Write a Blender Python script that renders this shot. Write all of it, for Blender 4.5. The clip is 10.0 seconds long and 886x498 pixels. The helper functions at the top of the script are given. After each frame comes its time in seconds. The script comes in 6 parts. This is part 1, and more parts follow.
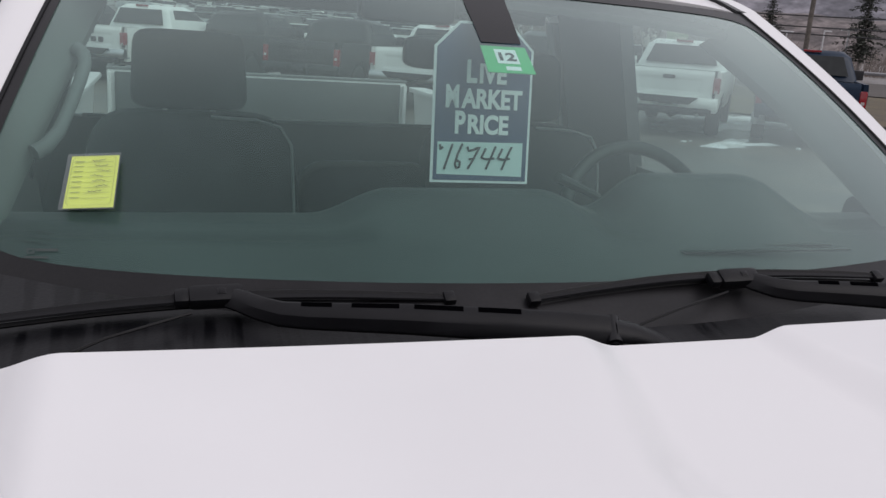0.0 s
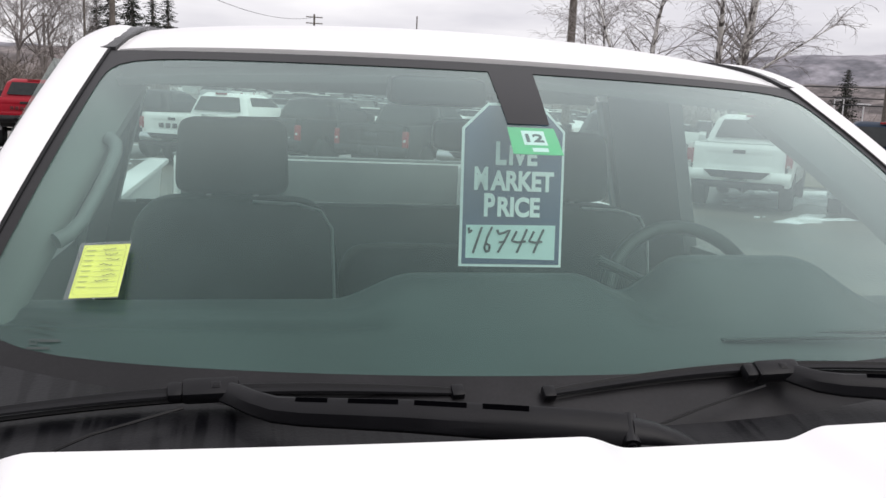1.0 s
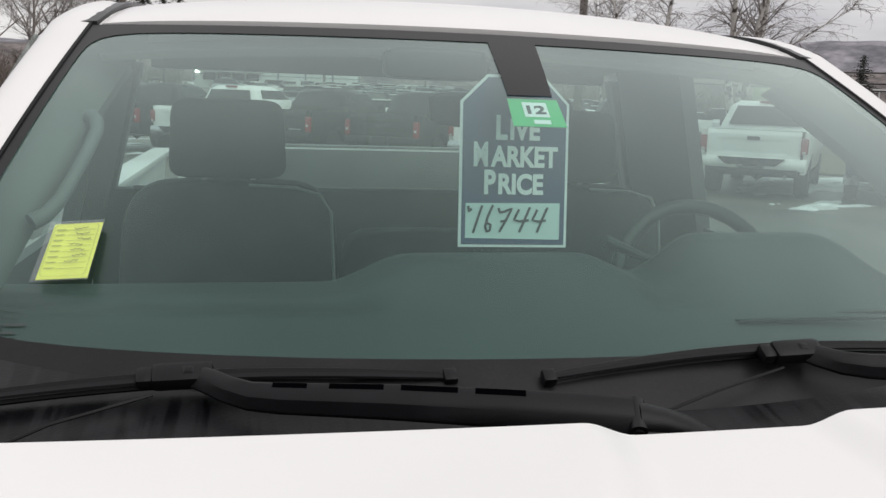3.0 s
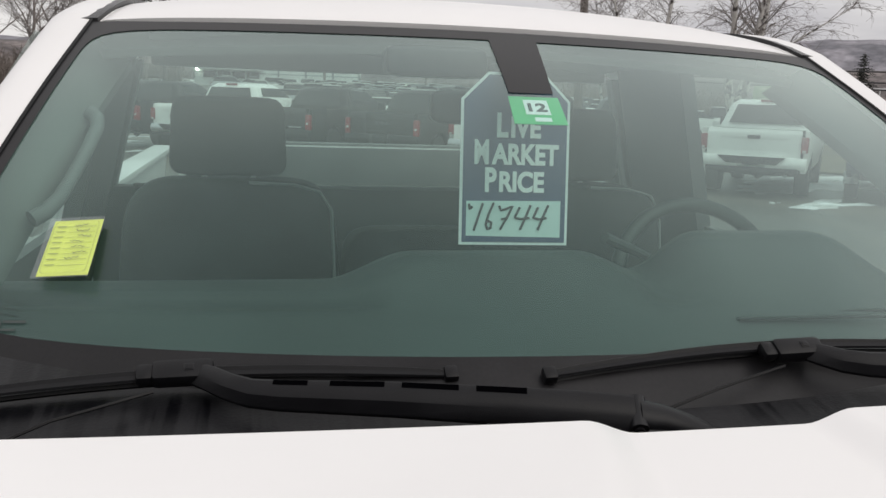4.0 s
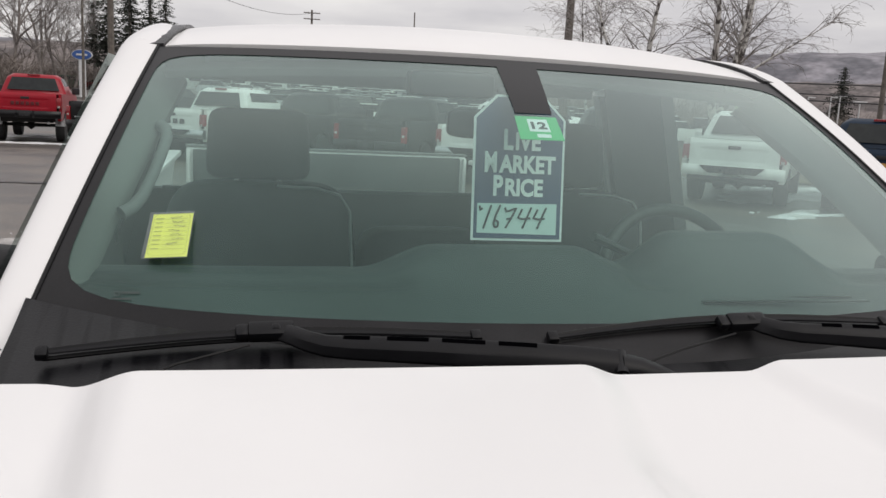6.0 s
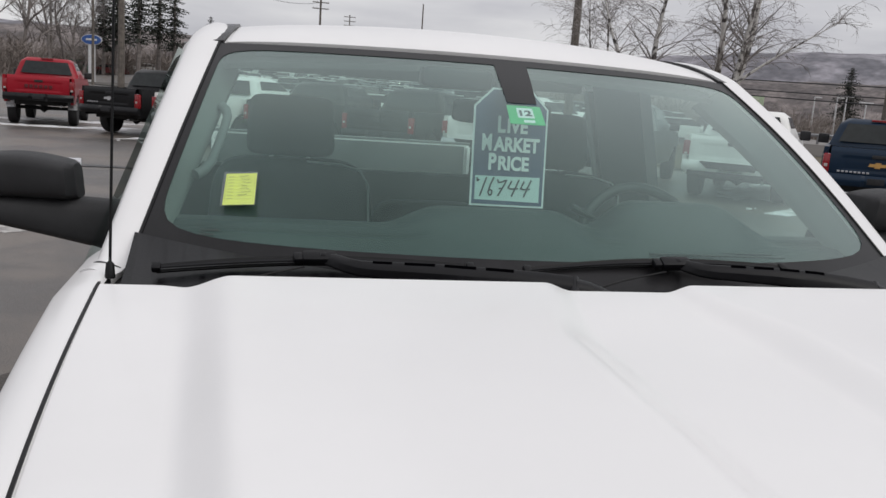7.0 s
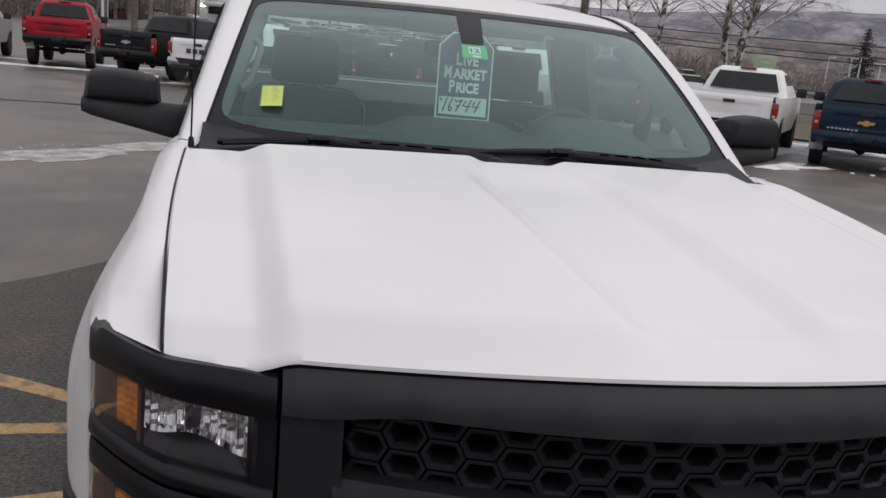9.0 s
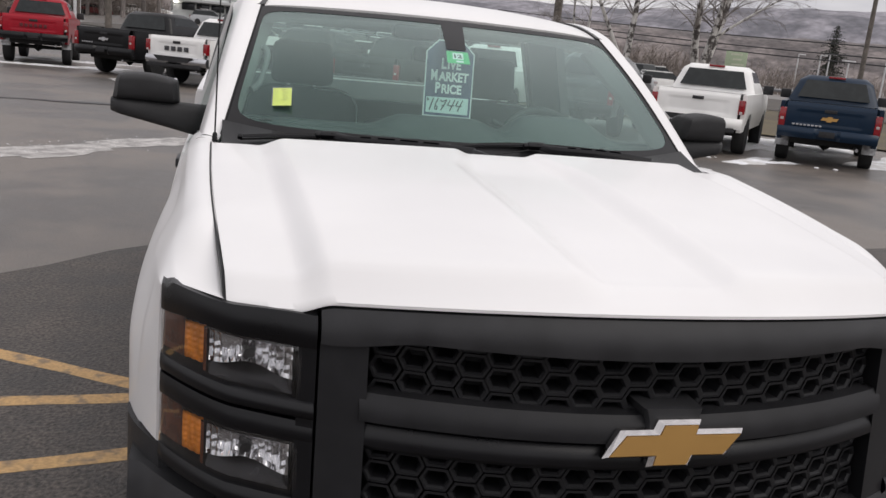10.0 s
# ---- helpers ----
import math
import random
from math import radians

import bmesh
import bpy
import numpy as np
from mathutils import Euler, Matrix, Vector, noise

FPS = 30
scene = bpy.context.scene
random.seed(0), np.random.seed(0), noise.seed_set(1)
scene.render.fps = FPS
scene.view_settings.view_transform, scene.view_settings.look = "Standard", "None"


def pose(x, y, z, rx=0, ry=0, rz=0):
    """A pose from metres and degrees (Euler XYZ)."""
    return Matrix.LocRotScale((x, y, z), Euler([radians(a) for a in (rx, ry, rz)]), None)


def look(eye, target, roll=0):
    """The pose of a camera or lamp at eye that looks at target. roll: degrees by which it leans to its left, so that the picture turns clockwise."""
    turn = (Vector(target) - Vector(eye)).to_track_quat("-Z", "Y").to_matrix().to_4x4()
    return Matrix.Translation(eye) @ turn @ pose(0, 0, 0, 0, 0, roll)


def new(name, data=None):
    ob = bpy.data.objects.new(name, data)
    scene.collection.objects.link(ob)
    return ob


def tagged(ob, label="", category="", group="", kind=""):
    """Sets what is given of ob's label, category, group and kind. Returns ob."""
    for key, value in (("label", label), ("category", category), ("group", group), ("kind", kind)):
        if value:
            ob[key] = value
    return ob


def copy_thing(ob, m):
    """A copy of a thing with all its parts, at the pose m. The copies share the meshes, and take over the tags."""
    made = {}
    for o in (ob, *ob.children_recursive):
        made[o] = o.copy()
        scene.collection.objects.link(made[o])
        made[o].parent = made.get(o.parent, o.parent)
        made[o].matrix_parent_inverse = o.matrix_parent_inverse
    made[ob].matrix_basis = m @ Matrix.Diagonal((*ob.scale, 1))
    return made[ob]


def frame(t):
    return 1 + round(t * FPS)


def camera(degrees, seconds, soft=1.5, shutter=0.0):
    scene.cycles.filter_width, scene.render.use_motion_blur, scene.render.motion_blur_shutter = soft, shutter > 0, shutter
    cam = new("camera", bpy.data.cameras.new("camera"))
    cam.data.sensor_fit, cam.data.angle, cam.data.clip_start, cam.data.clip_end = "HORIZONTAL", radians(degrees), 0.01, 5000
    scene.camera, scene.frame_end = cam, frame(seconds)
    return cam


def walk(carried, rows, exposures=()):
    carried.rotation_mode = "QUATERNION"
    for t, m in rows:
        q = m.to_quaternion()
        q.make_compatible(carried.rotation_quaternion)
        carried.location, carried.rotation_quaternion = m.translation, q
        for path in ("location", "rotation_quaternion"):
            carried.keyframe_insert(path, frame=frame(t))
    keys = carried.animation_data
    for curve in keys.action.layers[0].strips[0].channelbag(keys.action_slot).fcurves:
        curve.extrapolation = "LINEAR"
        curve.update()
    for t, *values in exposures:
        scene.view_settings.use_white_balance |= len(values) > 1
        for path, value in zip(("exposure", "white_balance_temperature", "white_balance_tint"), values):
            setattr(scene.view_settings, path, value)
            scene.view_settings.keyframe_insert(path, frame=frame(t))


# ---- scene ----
# camera
cam = camera(55.0, 10.0, soft=1.5)
PATH = [
    (0, (-0.56, -1.715, 1.732), (0.061, 0.12, 1.239), 4.0),
    (0.5, (-0.507, -1.721, 1.746), (-0.029, 0.186, 1.374), 3.1),
    (1, (-0.472, -1.687, 1.739), (-0.011, 0.232, 1.415), 2.7),
    (1.5, (-0.439, -1.646, 1.721), (0.019, 0.276, 1.408), 2.1),
    (2, (-0.435, -1.63, 1.715), (0.004, 0.293, 1.385), 1.8),
    (2.5, (-0.43, -1.626, 1.71), (0.003, 0.297, 1.37), 1.9),
    (4, (-0.431, -1.623, 1.707), (0.0, 0.299, 1.358), 2.1),
    (4.5, (-0.432, -1.626, 1.706), (-0.002, 0.297, 1.364), 1.8),
    (5, (-0.439, -1.661, 1.718), (-0.013, 0.263, 1.376), 1.6),
    (5.5, (-0.465, -1.732, 1.722), (-0.031, 0.191, 1.389), 2.1),
    (6.8, (-0.655, -2.187, 1.733), (-0.145, -0.286, 1.394), 3.7),
    (7, (-0.643, -2.275, 1.721), (-0.182, -0.36, 1.371), 4.1),
    (7.5, (-0.654, -2.471, 1.727), (-0.257, -0.546, 1.355), 4.0),
    (8, (-0.749, -2.651, 1.725), (-0.298, -0.739, 1.348), 5.0),
    (8.5, (-0.758, -2.859, 1.716), (-0.28, -0.96, 1.31), 4.6),
    (9, (-0.699, -3.139, 1.695), (-0.254, -1.243, 1.238), 5.4),
    (9.5, (-0.742, -3.34, 1.707), (-0.29, -1.449, 1.238), 5.2),
    (10, (-0.825, -3.5, 1.727), (-0.325, -1.619, 1.267), 5.5),
]
EXPOSURES = [(0, 0.15, 6350, 14), (0.5, 0.62, 6450, 11), (1, 0.72, 6500, 11), (1.5, 0.72, 6500, 10), (2, 0.70, 6550, 8), (2.5, 0.50, 6600, 8), (4, 0.40, 6700, 8), (4.5, 0.39, 6700, 8), (5.5, 0.42, 6700, 9),
             (7, 0.28, 6450, 8), (7.5, 0.08, 6250, 9), (8, -0.02, 6300, 10), (8.5, -0.07, 6280, 11), (9, 0.16, 6450, 10), (9.5, 0.38, 6550, 10), (10, 0.48, 6600, 10)]
walk(cam, [(t, look(eye, target, roll)) for t, eye, target, roll in PATH], EXPOSURES)

# overcast sky and a veiled sun
world = bpy.data.worlds.new("overcast_sky")
scene.world = world
world.use_nodes = True
wn, wl = world.node_tree.nodes, world.node_tree.links
wn.clear()
w_out, w_bg = wn.new("ShaderNodeOutputWorld"), wn.new("ShaderNodeBackground")
w_sky = wn.new("ShaderNodeTexSky")
w_sky.sky_type, w_sky.sun_disc = "NISHITA", False
w_sky.sun_elevation, w_sky.sun_rotation = radians(49), radians(138)
w_sky.air_density, w_sky.dust_density = 1.0, 4.0
w_scale = wn.new("ShaderNodeVectorMath")
w_scale.operation = "SCALE"
w_scale.inputs["Scale"].default_value = 0.10
w_co, w_map, w_noise, w_ramp, w_mix = (wn.new("ShaderNodeTexCoord"), wn.new("ShaderNodeMapping"), wn.new("ShaderNodeTexNoise"),
                                       wn.new("ShaderNodeValToRGB"), wn.new("ShaderNodeMix"))
w_map.inputs["Scale"].default_value = (1.2, 1.2, 6.0)
w_noise.inputs["Scale"].default_value, w_noise.inputs["Detail"].default_value = 2.2, 7.0
w_ramp.color_ramp.elements[0].position, w_ramp.color_ramp.elements[0].color = 0.36, (0.62, 0.61, 0.66, 1)
w_ramp.color_ramp.elements[1].position, w_ramp.color_ramp.elements[1].color = 0.66, (1.0, 0.98, 0.99, 1)
w_mix.data_type, w_mix.inputs["Factor"].default_value = "RGBA", 0.93
wl.new(w_co.outputs["Generated"], w_map.inputs["Vector"])
wl.new(w_map.outputs["Vector"], w_noise.inputs["Vector"])
wl.new(w_noise.outputs["Fac"], w_ramp.inputs["Fac"])
wl.new(w_sky.outputs["Color"], w_scale.inputs[0])
wl.new(w_scale.outputs["Vector"], w_mix.inputs["A"])
wl.new(w_ramp.outputs["Color"], w_mix.inputs["B"])
w_sep, w_rise, w_dome = wn.new("ShaderNodeSeparateXYZ"), wn.new("ShaderNodeMapRange"), wn.new("ShaderNodeVectorMath")
w_rise.inputs["To Min"].default_value, w_rise.inputs["To Max"].default_value = 0.94, 1.32
w_dome.operation = "SCALE"
wl.new(w_co.outputs["Generated"], w_sep.inputs["Vector"])
wl.new(w_sep.outputs["Z"], w_rise.inputs["Value"])
wl.new(w_mix.outputs["Result"], w_dome.inputs[0])
wl.new(w_rise.outputs["Result"], w_dome.inputs["Scale"])
wl.new(w_dome.outputs["Vector"], w_bg.inputs["Color"])
wl.new(w_bg.outputs["Background"], w_out.inputs["Surface"])
w_bg.inputs["Strength"].default_value = 0.73

sun = new("sun", bpy.data.lights.new("sun", "SUN"))
sun.data.energy, sun.data.angle, sun.data.color = 0.7, radians(40), (1.0, 0.96, 0.92)
sun.matrix_world = look((8, -9, 14), (0, 0, 0))


# materials
def lerp(a, b, t):
    return a + (b - a) * t


def smooth(a, b, t):
    t = min(1.0, max(0.0, (t - a) / (b - a)))
    return t * t * (3 - 2 * t)


def mat(name, color, rough=0.5, metal=0.0, var=0.12, scale=6.0, bump=0.0, bump_scale=150.0, coat=0.0, rough_var=0.08, second=None, spread=(0.4, 0.65), fine=0.0, random_shade=0.0, spec=0.5, detail=6, stretch=None):
    """A surface of one or two colours, mottled at two scales, with a fine relief."""
    m = bpy.data.materials.new(name)
    m.use_nodes = True
    n, l = m.node_tree.nodes, m.node_tree.links
    b = n["Principled BSDF"]
    co = n.new("ShaderNodeTexCoord")
    big, small = n.new("ShaderNodeTexNoise"), n.new("ShaderNodeTexNoise")
    big.inputs["Scale"].default_value, big.inputs["Detail"].default_value = scale, detail
    big.inputs["Roughness"].default_value = 0.5 if detail < 8 else 0.64
    small.inputs["Scale"].default_value, small.inputs["Detail"].default_value = bump_scale, 3
    if stretch:
        pull = n.new("ShaderNodeMapping")
        pull.inputs["Scale"].default_value = stretch
        l.new(co.outputs["Object"], pull.inputs["Vector"])
        l.new(pull.outputs["Vector"], big.inputs["Vector"])
    else:
        l.new(co.outputs["Object"], big.inputs["Vector"])
    l.new(co.outputs["Object"], small.inputs["Vector"])
    ramp = n.new("ShaderNodeValToRGB")
    other = second or tuple(max(0.0, c * (1 - var)) for c in color)
    ramp.color_ramp.elements[0].position, ramp.color_ramp.elements[1].position = spread
    ramp.color_ramp.elements[0].color, ramp.color_ramp.elements[1].color = (*other, 1), (*color, 1)
    l.new(big.outputs["Fac"], ramp.inputs["Fac"])
    shade = n.new("ShaderNodeMix")
    shade.data_type, shade.blend_type, shade.inputs["Factor"].default_value = "RGBA", "MULTIPLY", 1.0
    grain = n.new("ShaderNodeMapRange")
    grain.inputs["From Min"].default_value, grain.inputs["From Max"].default_value = 0.3, 0.7
    grain.inputs["To Min"].default_value, grain.inputs["To Max"].default_value = 1 - fine, 1 + fine
    l.new(small.outputs["Fac"], grain.inputs["Value"])
    l.new(ramp.outputs["Color"], shade.inputs["A"])
    l.new(grain.outputs["Result"], shade.inputs["B"])
    out = shade.outputs["Result"]
    if random_shade:
        info, span, tint = n.new("ShaderNodeObjectInfo"), n.new("ShaderNodeMapRange"), n.new("ShaderNodeMix")
        span.inputs["To Min"].default_value, span.inputs["To Max"].default_value = 1 - random_shade, 1 + random_shade
        tint.data_type, tint.blend_type, tint.inputs["Factor"].default_value = "RGBA", "MULTIPLY", 1.0
        l.new(info.outputs["Random"], span.inputs["Value"])
        l.new(out, tint.inputs["A"])
        l.new(span.outputs["Result"], tint.inputs["B"])
        out = tint.outputs["Result"]
    l.new(out, b.inputs["Base Color"])
    rr = n.new("ShaderNodeMapRange")
    rr.inputs["To Min"].default_value, rr.inputs["To Max"].default_value = max(0.02, rough - rough_var), min(1.0, rough + rough_var)
    l.new(big.outputs["Fac"], rr.inputs["Value"])
    l.new(rr.outputs["Result"], b.inputs["Roughness"])
    b.inputs["Metallic"].default_value, b.inputs["Specular IOR Level"].default_value = metal, spec
    b.inputs["Coat Weight"].default_value, b.inputs["Coat Roughness"].default_value = coat, 0.06
    if bump:
        bp = n.new("ShaderNodeBump")
        bp.inputs["Strength"].default_value, bp.inputs["Distance"].default_value = bump, 0.01
        l.new(small.outputs["Fac"], bp.inputs["Height"])
        l.new(bp.outputs["Normal"], b.inputs["Normal"])
    return m


def glass(name, tint, gloss=1.5, rough=0.02, film=0.0, film_color=(0.5, 0.55, 0.55), grazing=4.5, sheen=1.0):
    """A thin pane: tinted see-through, with a mirror coat that grows at grazing angles and a thin film of dusty haze.
    """
    m = bpy.data.materials.new(name)
    m.use_nodes = True
    n, l = m.node_tree.nodes, m.node_tree.links
    n.clear()
    out, mix, clear, shine, face_on, power, gain = (n.new("ShaderNodeOutputMaterial"), n.new("ShaderNodeMixShader"), n.new("ShaderNodeBsdfTransparent"),
                                    n.new("ShaderNodeBsdfGlossy"), n.new("ShaderNodeLayerWeight"), n.new("ShaderNodeMath"), n.new("ShaderNodeMath"))
    clear.inputs["Color"].default_value = (*tint, 1)
    shine.inputs["Color"].default_value = tuple(0.45 + 0.55 * c for c in tint) + (1,)
    shine.inputs["Roughness"].default_value = rough
    f0 = ((gloss - 1) / (gloss + 1)) ** 2
    face_on.inputs["Blend"].default_value = 0.5
    power.operation, power.inputs[1].default_value = "POWER", grazing
    gain.operation, gain.inputs[1].default_value, gain.inputs[2].default_value = "MULTIPLY_ADD", sheen * (1 - f0), f0
    l.new(face_on.outputs["Facing"], power.inputs[0])
    l.new(power.outputs["Value"], gain.inputs[0])
    l.new(gain.outputs["Value"], mix.inputs["Fac"])
    base = clear.outputs["BSDF"]
    if film:
        dusty_haze, soft, co, tex, span = (n.new("ShaderNodeBsdfDiffuse"), n.new("ShaderNodeMixShader"), n.new("ShaderNodeTexCoord"),
                                     n.new("ShaderNodeTexNoise"), n.new("ShaderNodeMapRange"))
        dusty_haze.inputs["Color"].default_value = (*film_color, 1)
        tex.inputs["Scale"].default_value, tex.inputs["Detail"].default_value = 2.2, 9
        span.inputs["To Min"].default_value, span.inputs["To Max"].default_value = film * 0.35, film * 1.65
        l.new(co.outputs["Object"], tex.inputs["Vector"])
        l.new(tex.outputs["Fac"], span.inputs["Value"])
        l.new(span.outputs["Result"], soft.inputs["Fac"])
        l.new(base, soft.inputs[1])
        l.new(dusty_haze.outputs["BSDF"], soft.inputs[2])
        base = soft.outputs["Shader"]
    l.new(base, mix.inputs[1])
    l.new(shine.outputs["BSDF"], mix.inputs[2])
    l.new(mix.outputs["Shader"], out.inputs["Surface"])
    return m


def lit(name, color, strength):
    m = mat(name, color, 0.4)
    b = m.node_tree.nodes["Principled BSDF"]
    b.inputs["Emission Color"].default_value, b.inputs["Emission Strength"].default_value = (*color, 1), strength
    return m


WHITE = mat("white_paint", (0.80, 0.79, 0.79), 0.36, var=0.05, scale=1.8, coat=0.22, rough_var=0.06)
PLASTIC = mat("black_plastic", (0.029, 0.029, 0.0315), 0.46, spec=0.30, var=0.25, scale=14, bump=0.15, bump_scale=900, fine=0.15)
MIRRORSHELL = mat("grained_mirror_plastic", (0.030, 0.030, 0.032), 0.6, spec=0.35, var=0.2, scale=14, bump=0.25, bump_scale=800, fine=0.12)
SATIN = mat("satin_black_trim", (0.006, 0.006, 0.0075), 0.30, spec=0.32, var=0.2, scale=12, bump=0.08, bump_scale=700)
WIPERBLACK = mat("wiper_plastic", (0.0065, 0.0065, 0.008), 0.38, spec=0.22, var=0.3, scale=14, bump=0.12, bump_scale=900, fine=0.15)
GRILLEMESH = mat("grille_mesh_plastic", (0.016, 0.016, 0.018), 0.46, spec=0.30, var=0.2, scale=14)
SLOTBLACK = mat("open_slot_black", (0.0015, 0.0015, 0.002), 0.9, spec=0.0)
MESHBLACK = mat("grille_black", (0.008, 0.008, 0.009), 0.5, spec=0.25, var=0.2, scale=10)
RAILBLACK = mat("black_rail_plastic", (0.017, 0.017, 0.019), 0.48, spec=0.24, var=0.25, scale=14, bump=0.15, bump_scale=900, fine=0.15)
STAMPGREY = mat("etched_glass", (0.045, 0.058, 0.055), 0.6, var=0.2, scale=60)
# stretched noise paints streaky reflections into the black of the cowl
COWL = mat("reflection_streaked_cowl", (0.012, 0.012, 0.0135), 0.36, spec=0.17, second=(0.003, 0.003, 0.004), scale=9, spread=(0.42, 0.52), bump=0.05, bump_scale=300, fine=0.12, stretch=(6.0, 0.35, 1.0), rough_var=0.14)
RUBBER = mat("rubber", (0.006, 0.006, 0.007), 0.5, spec=0.25, var=0.3, scale=16, fine=0.1)
TYRE = mat("tyre_rubber", (0.022, 0.022, 0.023), 0.85, var=0.3, scale=9, bump=0.3, bump_scale=60)
STEEL = mat("wheel_steel", (0.42, 0.42, 0.43), 0.35, metal=0.9, var=0.2)
CHROME = mat("chrome", (0.80, 0.80, 0.82), 0.14, metal=1.0, var=0.06)
BADGERIM = mat("badge_chrome", (0.64, 0.62, 0.61), 0.18, metal=1.0, var=0.2, scale=40)
GOLD = mat("gold_badge", (0.62, 0.36, 0.12), 0.30, metal=0.55, var=0.05, scale=12, bump=0.04, bump_scale=900)
FRIT = mat("ceramic_frit", (0.017, 0.0165, 0.018), 0.32, var=0.35, scale=7, fine=0.12, bump_scale=220, spec=0.22)
FABRIC = mat("charcoal_seat_cloth", (0.045, 0.048, 0.050), 0.9, var=0.3, scale=9)
PIPING = mat("seat_piping", (0.30, 0.31, 0.31), 0.8, var=0.2)
DASH = mat("dash_vinyl", (0.030, 0.037, 0.037), 0.55, var=0.3, scale=5)
TRIM = mat("grey_cabin_trim", (0.17, 0.175, 0.175), 0.75, var=0.15, scale=6)
POSTTRIM = mat("dark_post_trim", (0.075, 0.080, 0.082), 0.75, var=0.15, scale=6)
LINING = mat("pale_pillar_lining", (0.20, 0.215, 0.205), 0.8, var=0.2, scale=4)
LINER = mat("headliner_cloth", (0.17, 0.175, 0.17), 0.95, var=0.12, scale=8)
# the greenish film paints the sky's veiling haze onto the dusty windshield
WINDSCREEN = glass("windshield_glass", (0.72, 0.92, 0.865), 1.16, 0.20, 0.064, (0.39, 0.64, 0.60), 3.2, 1.40)
SIDEGLASS = glass("side_window_glass", (0.80, 0.88, 0.85), 1.5, 0.02, 0.01)
LENS = glass("clear_lamp_lens", (0.93, 0.93, 0.93), 1.5, 0.03)
AMBER = mat("amber_reflector", (0.95, 0.30, 0.02), 0.22, var=0.4, scale=30, bump=0.3, bump_scale=180)
REFLECTOR = mat("lamp_reflector", (0.90, 0.90, 0.92), 0.09, metal=1.0, var=0.2, scale=30)
SMOKED = mat("smoked_lamp_bowl", (0.030, 0.030, 0.034), 0.25, metal=0.4, var=0.3, scale=20)
SMOKED_AMBER = mat("smoked_amber", (0.11, 0.032, 0.013), 0.2, var=0.4, scale=25)
PAPER_WHITE = mat("card_white", (0.84, 0.86, 0.86), 0.6, var=0.05, fine=0.05)
PAPER_BLUE = mat("card_navy", (0.045, 0.065, 0.14), 0.55, var=0.1, scale=12)
PAPER_MINT = mat("card_price_panel", (0.62, 0.76, 0.74), 0.6, var=0.05)
PAPER_LIME = mat("lime_paper", (0.78, 0.90, 0.11), 0.6, var=0.08, scale=25)
PAPER_GREEN = mat("green_sticker", (0.03, 0.50, 0.16), 0.5, var=0.08)
INK = mat("black_ink", (0.015, 0.016, 0.018), 0.6)
STRAP = mat("dark_strap", (0.035, 0.032, 0.036), 0.7, var=0.2)
POUCH = glass("clear_pouch", (0.93, 0.95, 0.95), 1.4, 0.15, 0.12)


